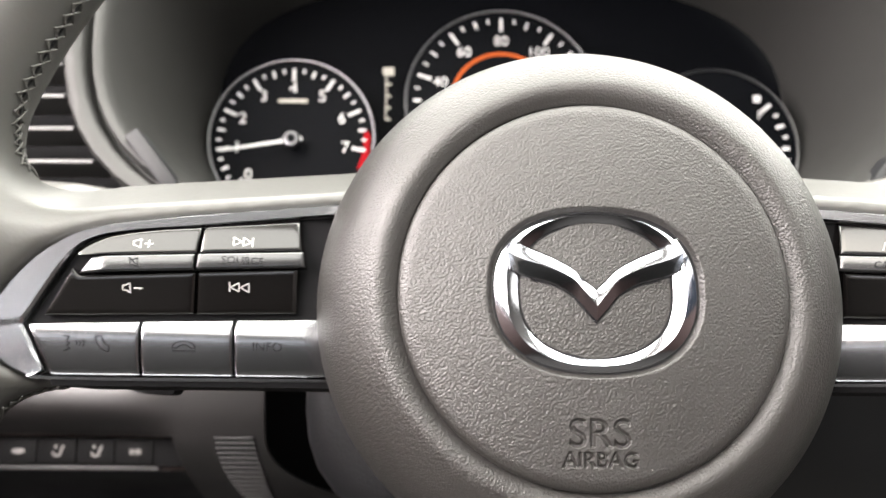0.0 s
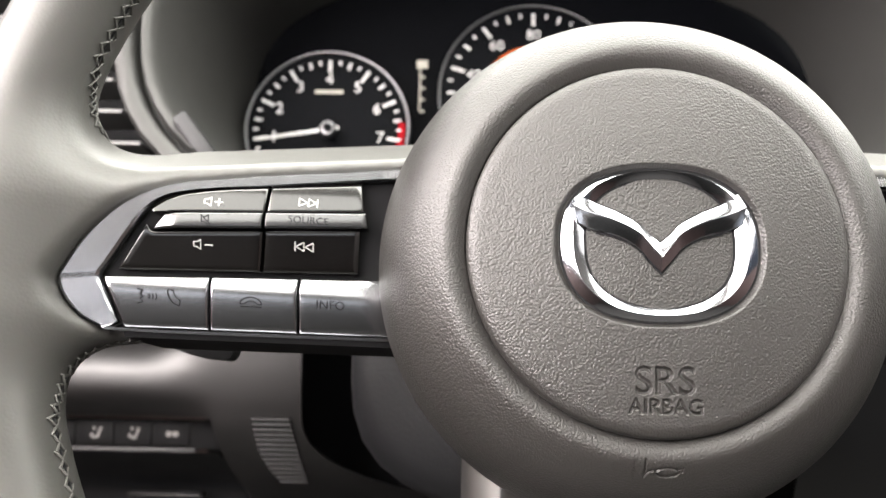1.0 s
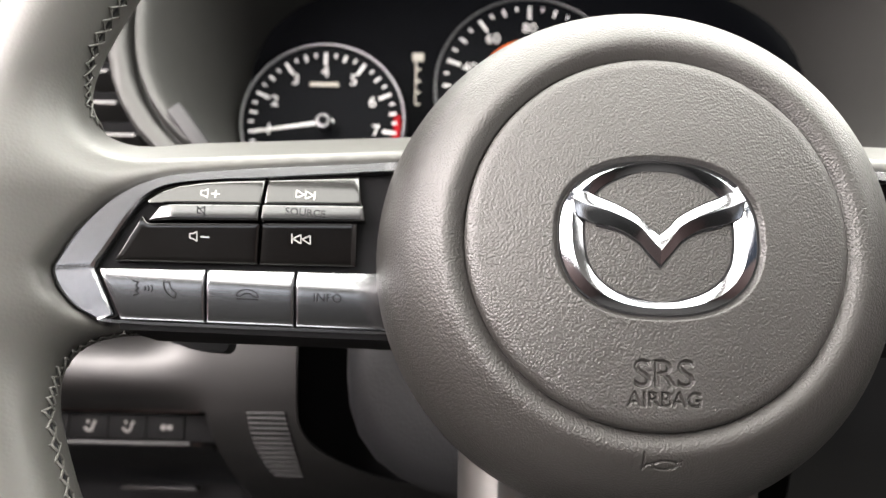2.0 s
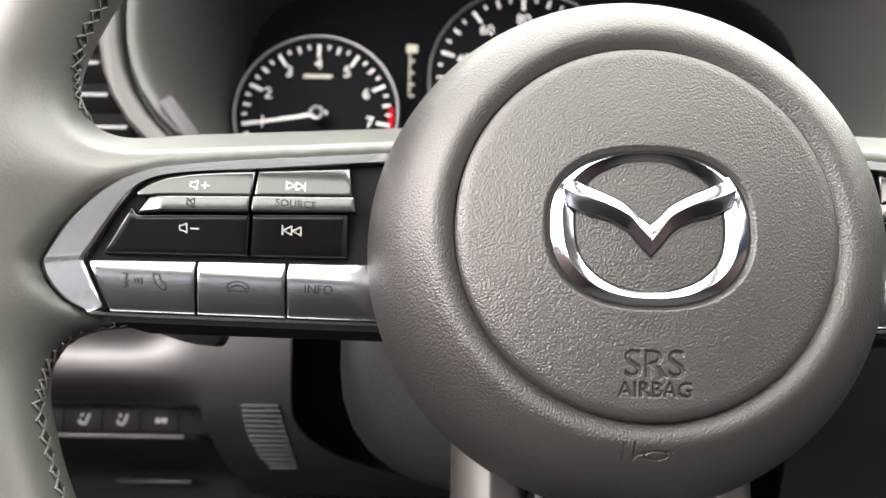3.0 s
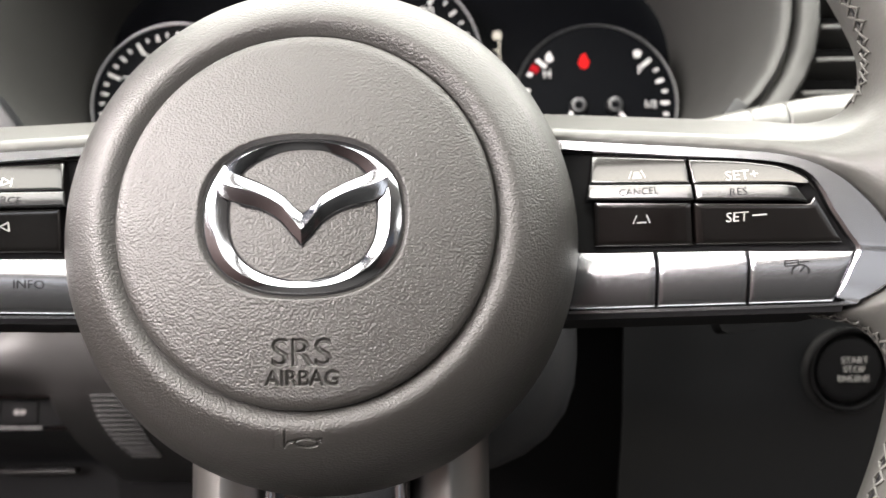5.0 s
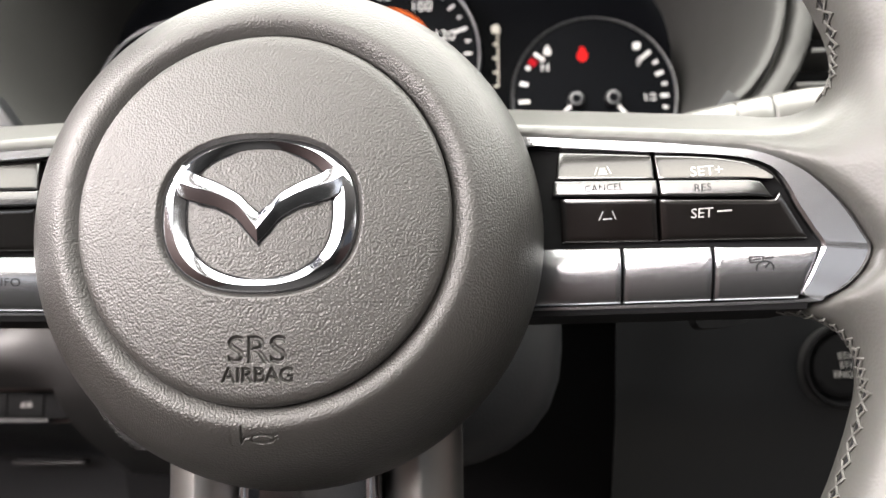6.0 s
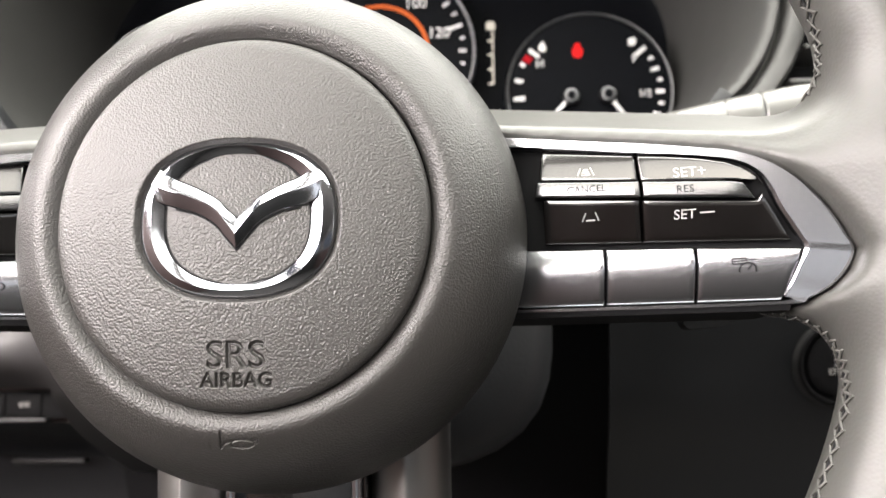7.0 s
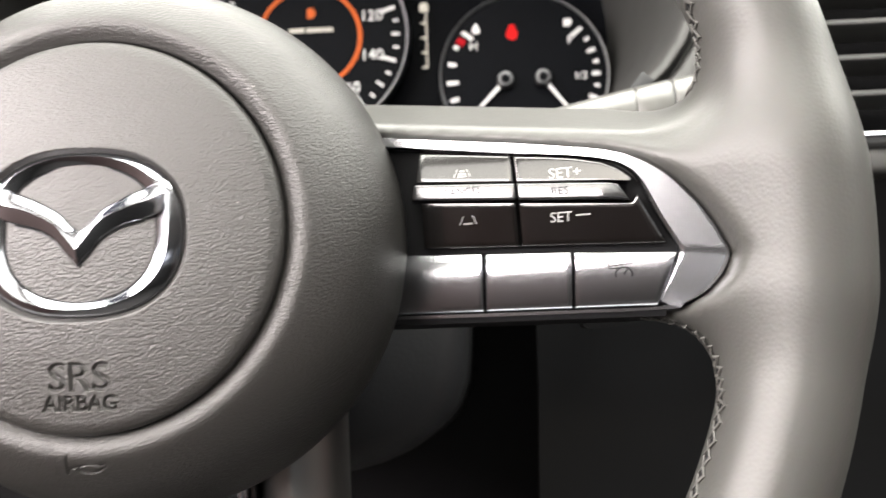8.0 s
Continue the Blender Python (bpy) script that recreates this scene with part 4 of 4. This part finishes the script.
def needle(cx, cz, a, r, y, parent, back=0.006):
    c, s = math.cos(radians(a)), math.sin(radians(a))
    pts = [(-back, -0.0011), (r * 0.98, -0.0006), (r, 0.0), (r * 0.98, 0.0006), (-back, 0.0011)]
    flat = [(cx + q * c - d * s, cz + q * s + d * c) for q, d in pts]
    v, f = rings([[(x, y, z) for x, z in flat], [(x, y - 0.0012, z) for x, z in flat]], True, True)
    hand = shell("needle", v, f, M_INK, parent, "white needle")
    loops = [[(cx + q * math.cos(t), yy, cz + q * math.sin(t)) for t in (2 * math.pi * k / 28 for k in range(28))] for q, yy in ((0.0048, y + 0.002), (0.0048, y - 0.0022), (0.0040, y - 0.0034), (0.0030, y - 0.0036))]
    v, f = rings(loops, True, True)
    shell("needle_cap", v, f, M_RING, parent, "grey needle cap")
    v, f = disc(cx, cz, 0.0026, y - 0.0040, y - 0.0034, 24)
    shell("needle_cap", v, f, M_FACE, parent, "black centre of the needle cap")


def gauge(cx, cz, r, y, label):
    v, f = disc(cx, cz, r, y, y + 0.004)
    g = shell("dial", v, f, M_FACE, cluster, label)
    v, f = dial_ring(cx, cz, r + 0.0015, y)
    shell("dial_ring", v, f, M_RING, g, "satin metal dial ring", 50)
    return g


# engine speed: 32.8 degrees to each thousand
CX, CZ, CY = -0.1276, 0.1232, 0.263
tacho = gauge(CX, CZ + 0.0008, 0.0477, CY, "round black engine speed dial")
for q in range(0, 29):
    a = 90 + 32.8 * (4 - q / 4)
    size = (0.0080, 0.0018) if q % 4 == 0 else (0.0044, 0.0015) if q % 2 == 0 else (0.0028, 0.0013)
    tick(CX, CZ, a, 0.0440, 0.0440 - size[0], size[1], CY, M_INK, tacho)
for q in range(8):
    a = radians(90 + 32.8 * (4 - q))
    letters("numeral", str(q), 0.0068, flat_at(CX + 0.0320 * math.cos(a), CZ + 0.0320 * math.sin(a), CY), M_INK, tacho)
bars("caption", [[(-0.0085, -0.0011), (0.0085, -0.0011), (0.0085, 0.0011), (-0.0085, 0.0011)]], flat_at(CX, CZ + 0.0238, CY), M_CREAM, tacho, "small unreadable caption")
red = [[(0.0462 * math.cos(radians(a)), 0.0462 * math.sin(radians(a))), (0.0462 * math.cos(radians(a - 5)), 0.0462 * math.sin(radians(a - 5))),
        (0.0425 * math.cos(radians(a - 5)), 0.0425 * math.sin(radians(a - 5))), (0.0425 * math.cos(radians(a)), 0.0425 * math.sin(radians(a)))] for a in (6, 1, -4, -9, -14, -19)]
bars("red_zone", red, flat_at(CX, CZ, CY + 0.0001), M_REDMARK, tacho, "red zone at the top of the scale")
needle(-0.1252, 0.1195, 189, 0.0420, CY - 0.010, tacho)

# road speed, with a round display in it
SX, SZ, SY = -0.0040, 0.1512, 0.272
speedo = gauge(SX, SZ, 0.0570, SY, "round black speed dial with an orange-ringed display")
for q in range(0, 37):
    a = 234 - 9.0 * q
    if a < -62:
        break
    size = (0.0085, 0.0019) if q % 4 == 0 else (0.0048, 0.0015) if q % 2 == 0 else (0.0030, 0.0013)
    tick(SX, SZ, a, 0.0530, 0.0530 - size[0], size[1], SY, M_INK, speedo)
for q in range(0, 9):
    a = radians(234 - 36 * q)
    letters("numeral", str(20 * q), 0.0064, flat_at(SX + 0.0385 * math.cos(a), SZ + 0.0385 * math.sin(a), SY), M_INK, speedo)
loops = [[(SX + q * math.cos(t), SY - d, SZ + q * math.sin(t)) for t in (2 * math.pi * k / 80 for k in range(80))] for q, d in ((0.0287, 0.0001), (0.0289, 0.0006), (0.0309, 0.0006), (0.0311, 0.0001))]
v, f = rings(loops)
shell("display_ring", v, f, M_ORANGE, speedo, "thin orange ring of the round display")
bars("lamp_symbol", [[(-0.0022, -0.003), (0.0014, -0.003), (0.0014, 0.003), (-0.0022, 0.003)], [(0.0014, -0.002), (0.0026, -0.001), (0.0026, 0.002), (0.0014, 0.001)]], flat_at(SX + 0.001, 0.1660, SY), M_ORANGE, speedo, "orange lit symbol")
bars("message", [[(-0.0130, -0.0012), (-0.0040, -0.0012), (-0.0040, 0.0012), (-0.0130, 0.0012)], [(-0.0028, -0.0012), (0.0130, -0.0012), (0.0130, 0.0012), (-0.0028, 0.0012)]], flat_at(SX + 0.001, 0.1557, SY), M_CREAM, speedo, "unreadable line of display text")

# temperature and fuel
FX, FZ, FY = 0.1197, 0.1190, 0.263
combo = gauge(FX, FZ + 0.0010, 0.0465, FY, "round black temperature and fuel dial")
for q in range(9):
    a = -39 + 9.75 * q
    size = (0.0072, 0.0022) if q in (8, 0) else (0.0048, 0.0021) if q % 2 == 0 else (0.0030, 0.0018)
    tick(FX, FZ, a, 0.0428, 0.0428 - size[0], size[1], FY, M_INK, combo)
for a, long, mat in ((141, 0.0072, M_INK), (148, 0.0048, M_REDMARK), (154, 0.0030, M_INK), (168, 0.0048, M_INK), (183, 0.0066, M_INK), (197, 0.0048, M_INK), (211, 0.0066, M_INK)):
    tick(FX, FZ, a, 0.0436, 0.0436 - long, 0.0042 if mat == M_REDMARK else 0.0022, FY, mat, combo)
letters("numeral", "1/2", 0.0042, flat_at(FX + 0.0318, FZ - 0.0008, FY), M_INK, combo)
letters("numeral", "F", 0.0048, flat_at(FX + 0.0268, FZ + 0.0204, FY), M_INK, combo)
letters("numeral", "H", 0.0048, flat_at(FX - 0.0278, FZ + 0.0188, FY), M_INK, combo)
bars("symbol", [[(-0.0026, -0.0022), (0.0010, -0.0022), (0.0022, 0.0004), (0.0010, 0.0024), (-0.0026, 0.0020)]], flat_at(FX + 0.0261, FZ + 0.0304, FY), M_INK, combo, "small white pump symbol")
bars("symbol", [[(-0.0018, -0.0026), (0.0018, -0.0026), (0.0024, -0.0006), (0.0004, 0.0034), (-0.0004, 0.0034), (-0.0022, 0.0)]], flat_at(FX - 0.0262, FZ + 0.0288, FY), M_INK, combo, "small white gauge symbol")
bars("warning_lamp", [curl(0, -0.0010, 0.0032, 0.0036, 0, 360, 14)[:-1], curl(0, 0.0028, 0.0018, 0.0018, 0, 360, 10)[:-1]], flat_at(0.1138, 0.1452, FY), M_RED, combo, "glowing red warning lamp")
needle(0.1090, FZ - 0.0025, 226, 0.0300, FY - 0.002, combo, 0.002)
needle(0.1300, FZ - 0.0022, -53, 0.0300, FY - 0.002, combo, 0.002)

# slim bar scales between the dials
for x, z0, z1, y in ((-0.0738, 0.1405, 0.1705, 0.276), (0.0648, 0.1300, 0.1655, 0.272)):
    d = 1 if x < 0 else -1
    shapes = stroke([(0, z0), (0, z1)], 0.0008) + [s for k in range(5) for s in stroke([(0, z0 + (z1 - z0) * k / 4), (d * 0.0030, z0 + (z1 - z0) * k / 4)], 0.0011)]
    bars("bar_scale", shapes, flat_at(x, 0, y), M_CREAM, cluster, "slim cream bar scale")
    bars("symbol", [[(-0.0034, -0.0026), (0.0034, -0.0026), (0.0034, 0.0026), (-0.0034, 0.0026)]] if d > 0 else [[(-0.0024, -0.0026), (0.0024, -0.0026), (0.0028, 0.0), (0.0018, 0.0026), (-0.0018, 0.0026), (-0.0028, 0.0)]],
         flat_at(x + d * 0.0012, z1 + 0.0008, y), M_CREAM, cluster, "small cream symbol")

# ---- air vents beside the binnacle ----
def lip_edge(z, side):
    """Where the binnacle's outer lip runs at the height z."""
    t = min(0.999, abs(z - OPEN[1]) / 0.1170)
    return OPEN[0] + side * 0.2125 * (1 - t ** 2.7) ** (1 / 2.7)


def vent(side, far, z0, z1, y, pitch, first, label):
    """A vent of slim slats from the far end to the binnacle's curved lip."""
    ob = thing("air_vent", (side * 0.28, y + 0.03, z0), label, "air vent", "dashboard vents")
    zs = [z0 + (z1 - z0) * k / 24 for k in range(25)]
    grid = [[(lip_edge(z, side) + side * 0.0005, y + 0.036, z), (far, y + 0.036, z)] for z in zs]
    v, f = rings(grid + [[(a[0], a[1] + 0.004, a[2]), (b[0], b[1] + 0.004, b[2])] for a, b in reversed(grid)], around=False)
    shell("duct", v, f, M_UNDER, ob, "black duct behind the slats")
    for a, b in ((z0 - 0.005, z0), (z1, z1 + 0.005)):
        near = lip_edge((a + b) / 2, side) + side * 0.001
        part("vent_frame", box((min(near, far), y - 0.002, a), (max(near, far), y + 0.044, b), 0.0012), M_BACK, ob)
    part("vent_frame", box((min(far, far + side * 0.004), y - 0.002, z0), (max(far, far + side * 0.004), y + 0.044, z1), 0.0012), M_BACK, ob)
    z = first
    while z < z1 - 0.003:
        if z > z0 + 0.003:
            near = lip_edge(z, side) + side * 0.0004
            part("slat", box((min(near, far), y + 0.002, z - 0.0011), (max(near, far), y + 0.026, z + 0.0011), 0.0005, 1), M_SLAT, ob, "slim grey vent slat")
        z += pitch
    return ob


M_SLAT = surface("vent_slat_plastic", (0.065, 0.065, 0.064), 0.42, vary=0.1)
vent(-1, -0.345, 0.052, 0.172, 0.164, 0.0158, 0.0642, "black air vent with slim horizontal slats beside the dials")
vent(1, 0.345, 0.052, 0.172, 0.164, 0.0160, 0.0725, "black air vent with slim horizontal slats above the starter")
strip = thing("dashboard_trim_strip", (0.40, 0.18, 0.045), "narrow bright chrome strip under the air vent", "trim strip")
v, f = tube([(0.235, 0.158, 0.0515), (0.32, 0.158, 0.0512), (0.45, 0.165, 0.0505), (0.60, 0.175, 0.0500)], 0.0022, 10)
shell("strip", v, f, M_CHROME, strip)

ledge = thing("dashboard_ledge", (0.40, 0.18, 0.030), "grey rounded ledge under the chrome strip", "dashboard ledge")
part("ledge", box((0.245, 0.160, 0.0365), (0.62, 0.180, 0.0468), 0.003, 3), M_DASH, ledge)

# ---- dashboard body ----
M_KNEE = surface("smooth_knee_panel_plastic", (0.0044, 0.0041, 0.0043), 0.44, vary=0.08, grain=0.06, spec=0.82, dust=0.04)


def sweep(name, section, x0, x1, mat, label, steps=14, lean=None, kind="structure", thick=0.006):
    """A panel of one section (y, z), swept from x0 to x1, with a thickness."""
    line = smooth_line([(a, b) for a, b in section], 5)
    loops = []
    for k in range(steps + 1):
        x = x0 + (x1 - x0) * k / steps
        e = min(1, max(0, (x - lean[0]) / lean[1])) if lean else 0
        d = [(e * e * (3 - 2 * e) * lean[2] * (line[0].y - p.y)) if lean else 0 for p in line]
        loops.append([(x, p.x + q, p.y) for p, q in zip(line, d)] + [(x, p.x + q + thick, p.y - thick * 0.3) for p, q in reversed(list(zip(line, d)))])
    v, f = rings(loops, True, True)
    ob = shell(name, v, f, mat, None, "", 50)
    return tagged(ob, label, "dashboard", "", kind)


def panel(name, rows, mat, label, thick=0.004):
    """A moulded panel: rows of places from top to bottom, with a thickness behind."""
    v, f = rings(rows, around=False)
    back, n = [Vector(p) + Vector((0, thick, 0)) for p in v], len(v)
    w, m = len(rows[0]), len(rows)
    f += [tuple(reversed([k + n for k in face])) for face in f]
    edge = list(range(w)) + [r * w + w - 1 for r in range(1, m)] + [(m - 1) * w + k for k in range(w - 2, -1, -1)] + [r * w for r in range(m - 2, 0, -1)]
    f += [(a, b, b + n, a + n) for a, b in zip(edge, edge[1:] + edge[:1])]
    return tagged(shell(name, v + back, f, mat, None, "", 50), label, "dashboard", "", "structure")


# the knee panel bulges on the door's side and flattens towards the column
bulge = smooth_line([(0.270, 0.046), (0.258, 0.022), (0.245, 0.002), (0.2345, -0.014), (0.2315, -0.025), (0.2350, -0.036), (0.250, -0.0455)], 6)
plain = smooth_line([(0.222, 0.046), (0.2240, 0.022), (0.2265, 0.002), (0.2290, -0.014), (0.2310, -0.025), (0.2338, -0.036), (0.2374, -0.0455)], 6)
across = [-0.52, -0.40, -0.30, -0.26] + [-0.24 + 0.0037 * k for k in range(31)]
rows = []
for a, b in zip(bulge, plain):
    row = []
    for x in across:
        e = min(1, max(0, (x + 0.216) / 0.046))
        p = a.lerp(b, e * e * (3 - 2 * e))
        row.append((x, p.x, p.y))
    rows.append(row)
panel("dashboard_knee_panel", rows, M_KNEE, "dark grey moulded knee panel under the dashboard")
sweep("dashboard_lower_panel", [(0.256, -0.0644), (0.268, -0.0656), (0.310, -0.0740), (0.352, -0.0885), (0.364, -0.104), (0.374, -0.15), (0.38, -0.30)], -0.52, -0.177, M_SHROUD, "black lower panel under the switches")
sweep("dashboard_right_panel", [(0.170, 0.044), (0.180, 0.030), (0.192, 0.005), (0.203, -0.030), (0.212, -0.060), (0.232, -0.10), (0.26, -0.18), (0.28, -0.30)], 0.1165, 0.62, M_SHADE, "black dashboard panel beside the column", thick=0.0015)
# black sheet behind the panels, put in for the darkness of the gap
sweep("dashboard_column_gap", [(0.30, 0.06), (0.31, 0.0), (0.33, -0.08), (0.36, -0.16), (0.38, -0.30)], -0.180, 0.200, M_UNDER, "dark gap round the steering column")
sweep("dashboard_brow", [(0.168, 0.047), (0.182, 0.049), (0.205, 0.051), (0.30, 0.055)], -0.52, 0.62, M_DASH, "dark dashboard brow under the binnacle")
sweep("dashboard_top", [(0.168, 0.178), (0.20, 0.185), (0.26, 0.190), (0.50, 0.26), (0.80, 0.36)], -0.52, -0.200, M_DASH, "dark grained dashboard top")
sweep("dashboard_top_right", [(0.168, 0.178), (0.20, 0.185), (0.26, 0.190), (0.50, 0.26), (0.80, 0.36)], 0.195, 1.08, M_DASH, "dark grained dashboard top")
sweep("binnacle_roof", [(0.20, 0.268), (0.24, 0.275), (0.50, 0.31), (0.80, 0.37)], -0.215, 0.205, M_DASH, "dark grained hood over the dials")
sweep("dashboard_passenger_front", [(0.164, 0.178), (0.160, 0.10), (0.165, 0.05), (0.18, -0.02), (0.22, -0.10), (0.28, -0.30)], 0.352, 1.08, M_DASH, "dark grained dashboard front")
sweep("dashboard_left_end", [(0.164, 0.178), (0.160, 0.12), (0.166, 0.048)], -0.52, -0.352, M_DASH, "dark grained dashboard end")

M_GRILLE = surface("dark_grille_plastic", (0.017, 0.0168, 0.0172), 0.5, vary=0.1)
# the row of switches on the knee panel
rack = thing("switch_row", (-0.22, 0.275, -0.060), "black switch row set into the knee panel", "switch panel")
part("switch_plate", box((-0.300, 0.262, -0.0628), (-0.176, 0.268, -0.0470), 0.001), M_KEYBLACK, rack, "black switch plate")
part("lower_edge", box((-0.300, 0.2595, -0.0646), (-0.1905, 0.266, -0.0624), 0.0007), M_GRILLE, rack, "slim grey lower edge")
seat_mark = stroke(curl(-0.0002, -0.0005, 0.0022, 0.0018, 170, 330, 6), 0.0014) + stroke([(0.0014, -0.001), (0.0028, 0.0032)], 0.0014) + stroke([(-0.0012, 0.0016), (-0.0012, 0.0034)], 0.0013)
for x, shapes in ((-0.2680, [curl(0, 0, 0.0036, 0.0015, 0, 360, 12)[:-1]]), (-0.2465, seat_mark), (-0.2255, seat_mark), (-0.2042, [[(-0.0030, -0.0014), (-0.0006, -0.0014), (-0.0006, 0.0014), (-0.0030, 0.0014)], [(0.0002, -0.0012), (0.0032, -0.0012), (0.0032, 0.0014), (0.0002, 0.0014)]])):
    key = part("switch", box((x - 0.0098, 0.2608, -0.0616), (x + 0.0098, 0.264, -0.0482), 0.0006), M_KEYBLACK, rack, "dull black push switch")
    bars("switch_symbol", shapes, flat_at(x, -0.0549, 0.2608), M_DIM, key, "small pale switch symbol")
def side_depth(z):
    """Depth of the side panel, which rolls away below the knee panel."""
    d = max(0.0, -0.0450 - z)
    return 0.2374 + 0.38 * d + 22.0 * d * d


def cutout(z):
    """Right edge of the side panel: upright, then rounding under the column."""
    t = min(1, max(0, (-0.046 - z) / 0.048))
    return -0.129 + 0.150 * (1 - math.sqrt(max(0.0, 1 - t ** 2.2)))


rows = []
for k in range(25):
    t = k / 24
    z = -0.0450 - 0.055 * t
    y = side_depth(z)
    rows.append([(-0.1770 + 0.010 * t + (cutout(z) + 0.1770 - 0.010 * t) * m / 16, y, z) for m in range(17)])
panel("dashboard_side_panel", rows, M_KNEE, "dark grey panel with a cutout round the column")
# slotted grille and tray under the knee panel
grille = thing("speaker_grille", (-0.145, 0.275, -0.062), "small slotted grille in the lower panel", "grille")
grille_left = lambda t: -0.1549 + 0.0030 * t + 0.0046 * t ** 3
grille_right = lambda t: -0.1350 + 0.0080 * t - 0.0039 * t * t
for k in range(14):
    t = k / 13
    z = -0.0459 - 0.0342 * t
    y = side_depth(z) - 0.0018
    part("slat", box((grille_left(t), y, z - 0.0006), (grille_right(t), y + 0.0028, z + 0.0006), 0.0002, 1), M_GRILLE, grille, "thin grey slat")
front = [[(x, side_depth(z) - 0.0003, z) for x in (grille_left(t) - 0.0006, grille_right(t) + 0.0006)] for t, z in ((q, -0.0448 - 0.0362 * q) for q in (m / 12 for m in range(13)))]
v, f = rings(front + [[(x, y + 0.0020, z) for x, y, z in row] for row in reversed(front)], around=False)
shell("grille_backing", v, f, M_KEYBLACK, grille, "black backing")
tray = thing("tray_handle", (-0.235, 0.345, -0.0915), "slim grey tray handle in the lower panel", "handle")
part("handle", box((-0.2590, 0.342, -0.0970), (-0.2100, 0.352, -0.0938), 0.0012), M_GRILLE, tray)

# engine start button
start = thing("engine_start_button", (0.2215, 0.215, -0.0365), "round black engine start button with pale print", "start button")
face_y = lambda z: 0.1985 - (z + 0.0365) * 0.30


def start_ring(profile, mat, name, label, close=False):
    loops = [[(0.2215 + r * math.cos(t), face_y(-0.0365 + r * math.sin(t)) + d, -0.0365 + r * math.sin(t)) for t in (2 * math.pi * k / 64 for k in range(64))] for r, d in profile]
    v, f = rings(loops, close, False)
    return shell(name, v, f, mat, start, label, 45)


start_ring(((0.0200, 0.008), (0.0198, 0.000), (0.0188, -0.0018), (0.0176, -0.0016), (0.0170, 0.001), (0.0168, 0.006)), M_KEYBLACK, "button_collar", "black raised collar")
start_ring(((0.0001, -0.0006), (0.012, -0.0006), (0.0148, -0.0002), (0.0156, 0.0012), (0.0158, 0.006)), M_KEYBLACK, "button_cap", "dull black button cap", True)
start_ring(((0.0203, 0.006), (0.0203, 0.0004), (0.0199, -0.0004), (0.0196, 0.0004), (0.0195, 0.006)), M_GRILLE, "button_trim", "thin grey trim ring round the collar")
for k, word in enumerate(("START", "STOP", "ENGINE")):
    z = -0.0320 - 0.0042 * k
    letters("button_print", word, 0.0030, flat_at(0.2232, z, face_y(z) - 0.0008), M_DIM, start, 0.0002, "pale print on the button")

# ---- the closed cabin round the driver's place (upright car frame) ----
def wall(name, lo, hi, mat, label, bevel=0.006):
    bm = box(lo, hi, bevel)
    mesh = bpy.data.meshes.new(name)
    bm.to_mesh(mesh)
    bm.free()
    ob = new(name, finish(mesh, mat))
    return tagged(ob, label, "car body", "", "structure")


wall("floor", (-0.62, -1.75, 0.10), (1.22, 1.25, 0.16), M_CARPET, "grey carpeted cabin floor")
# the opening between these pieces is added, to let the overhead fill in
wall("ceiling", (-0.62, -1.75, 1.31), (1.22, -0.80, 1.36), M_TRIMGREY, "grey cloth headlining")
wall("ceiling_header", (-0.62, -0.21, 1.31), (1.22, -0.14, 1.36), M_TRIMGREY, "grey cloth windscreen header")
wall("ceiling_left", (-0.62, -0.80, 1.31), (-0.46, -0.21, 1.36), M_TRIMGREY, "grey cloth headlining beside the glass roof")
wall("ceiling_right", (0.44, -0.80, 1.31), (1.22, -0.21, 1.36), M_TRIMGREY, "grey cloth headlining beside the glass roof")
for side, x0, x1 in (("left", -0.56, -0.48), ("right", 1.10, 1.18)):
    wall("wall_%s_lower" % side, (x0, -1.70, 0.16), (x1, 1.20, 0.88), M_LINING, "burgundy lined car door below the window")
    wall("wall_%s_upper" % side, (x0, -1.70, 1.24), (x1, -0.12, 1.31), M_TRIMGREY, "grey window header")
    wall("wall_%s_pillar" % side, (x0, -0.92, 0.88), (x1, -0.80, 1.24), M_TRIMGREY, "grey door pillar")
    wall("wall_%s_rear" % side, (x0, -1.70, 0.88), (x1, -1.50, 1.24), M_TRIMGREY, "grey rear quarter")
wall("wall_back", (-0.56, -1.75, 0.16), (1.18, -1.68, 0.90), M_BACK, "dark lining behind the seats")
wall("wall_back_header", (-0.56, -1.75, 1.24), (1.18, -1.68, 1.31), M_TRIMGREY, "grey header over the rear window")
wall("wall_front", (-0.56, 1.10, 0.16), (1.18, 1.18, 1.00), M_BACK, "black bulkhead under the windscreen")
ground = wall("ground", (-60, -60, -0.35), (60, 60, -0.30), surface("asphalt", (0.06, 0.06, 0.06), 0.9, vary=0.2, scale=3, grain=0.4, grain_scale=200), "grey asphalt outside the car", 0.0)
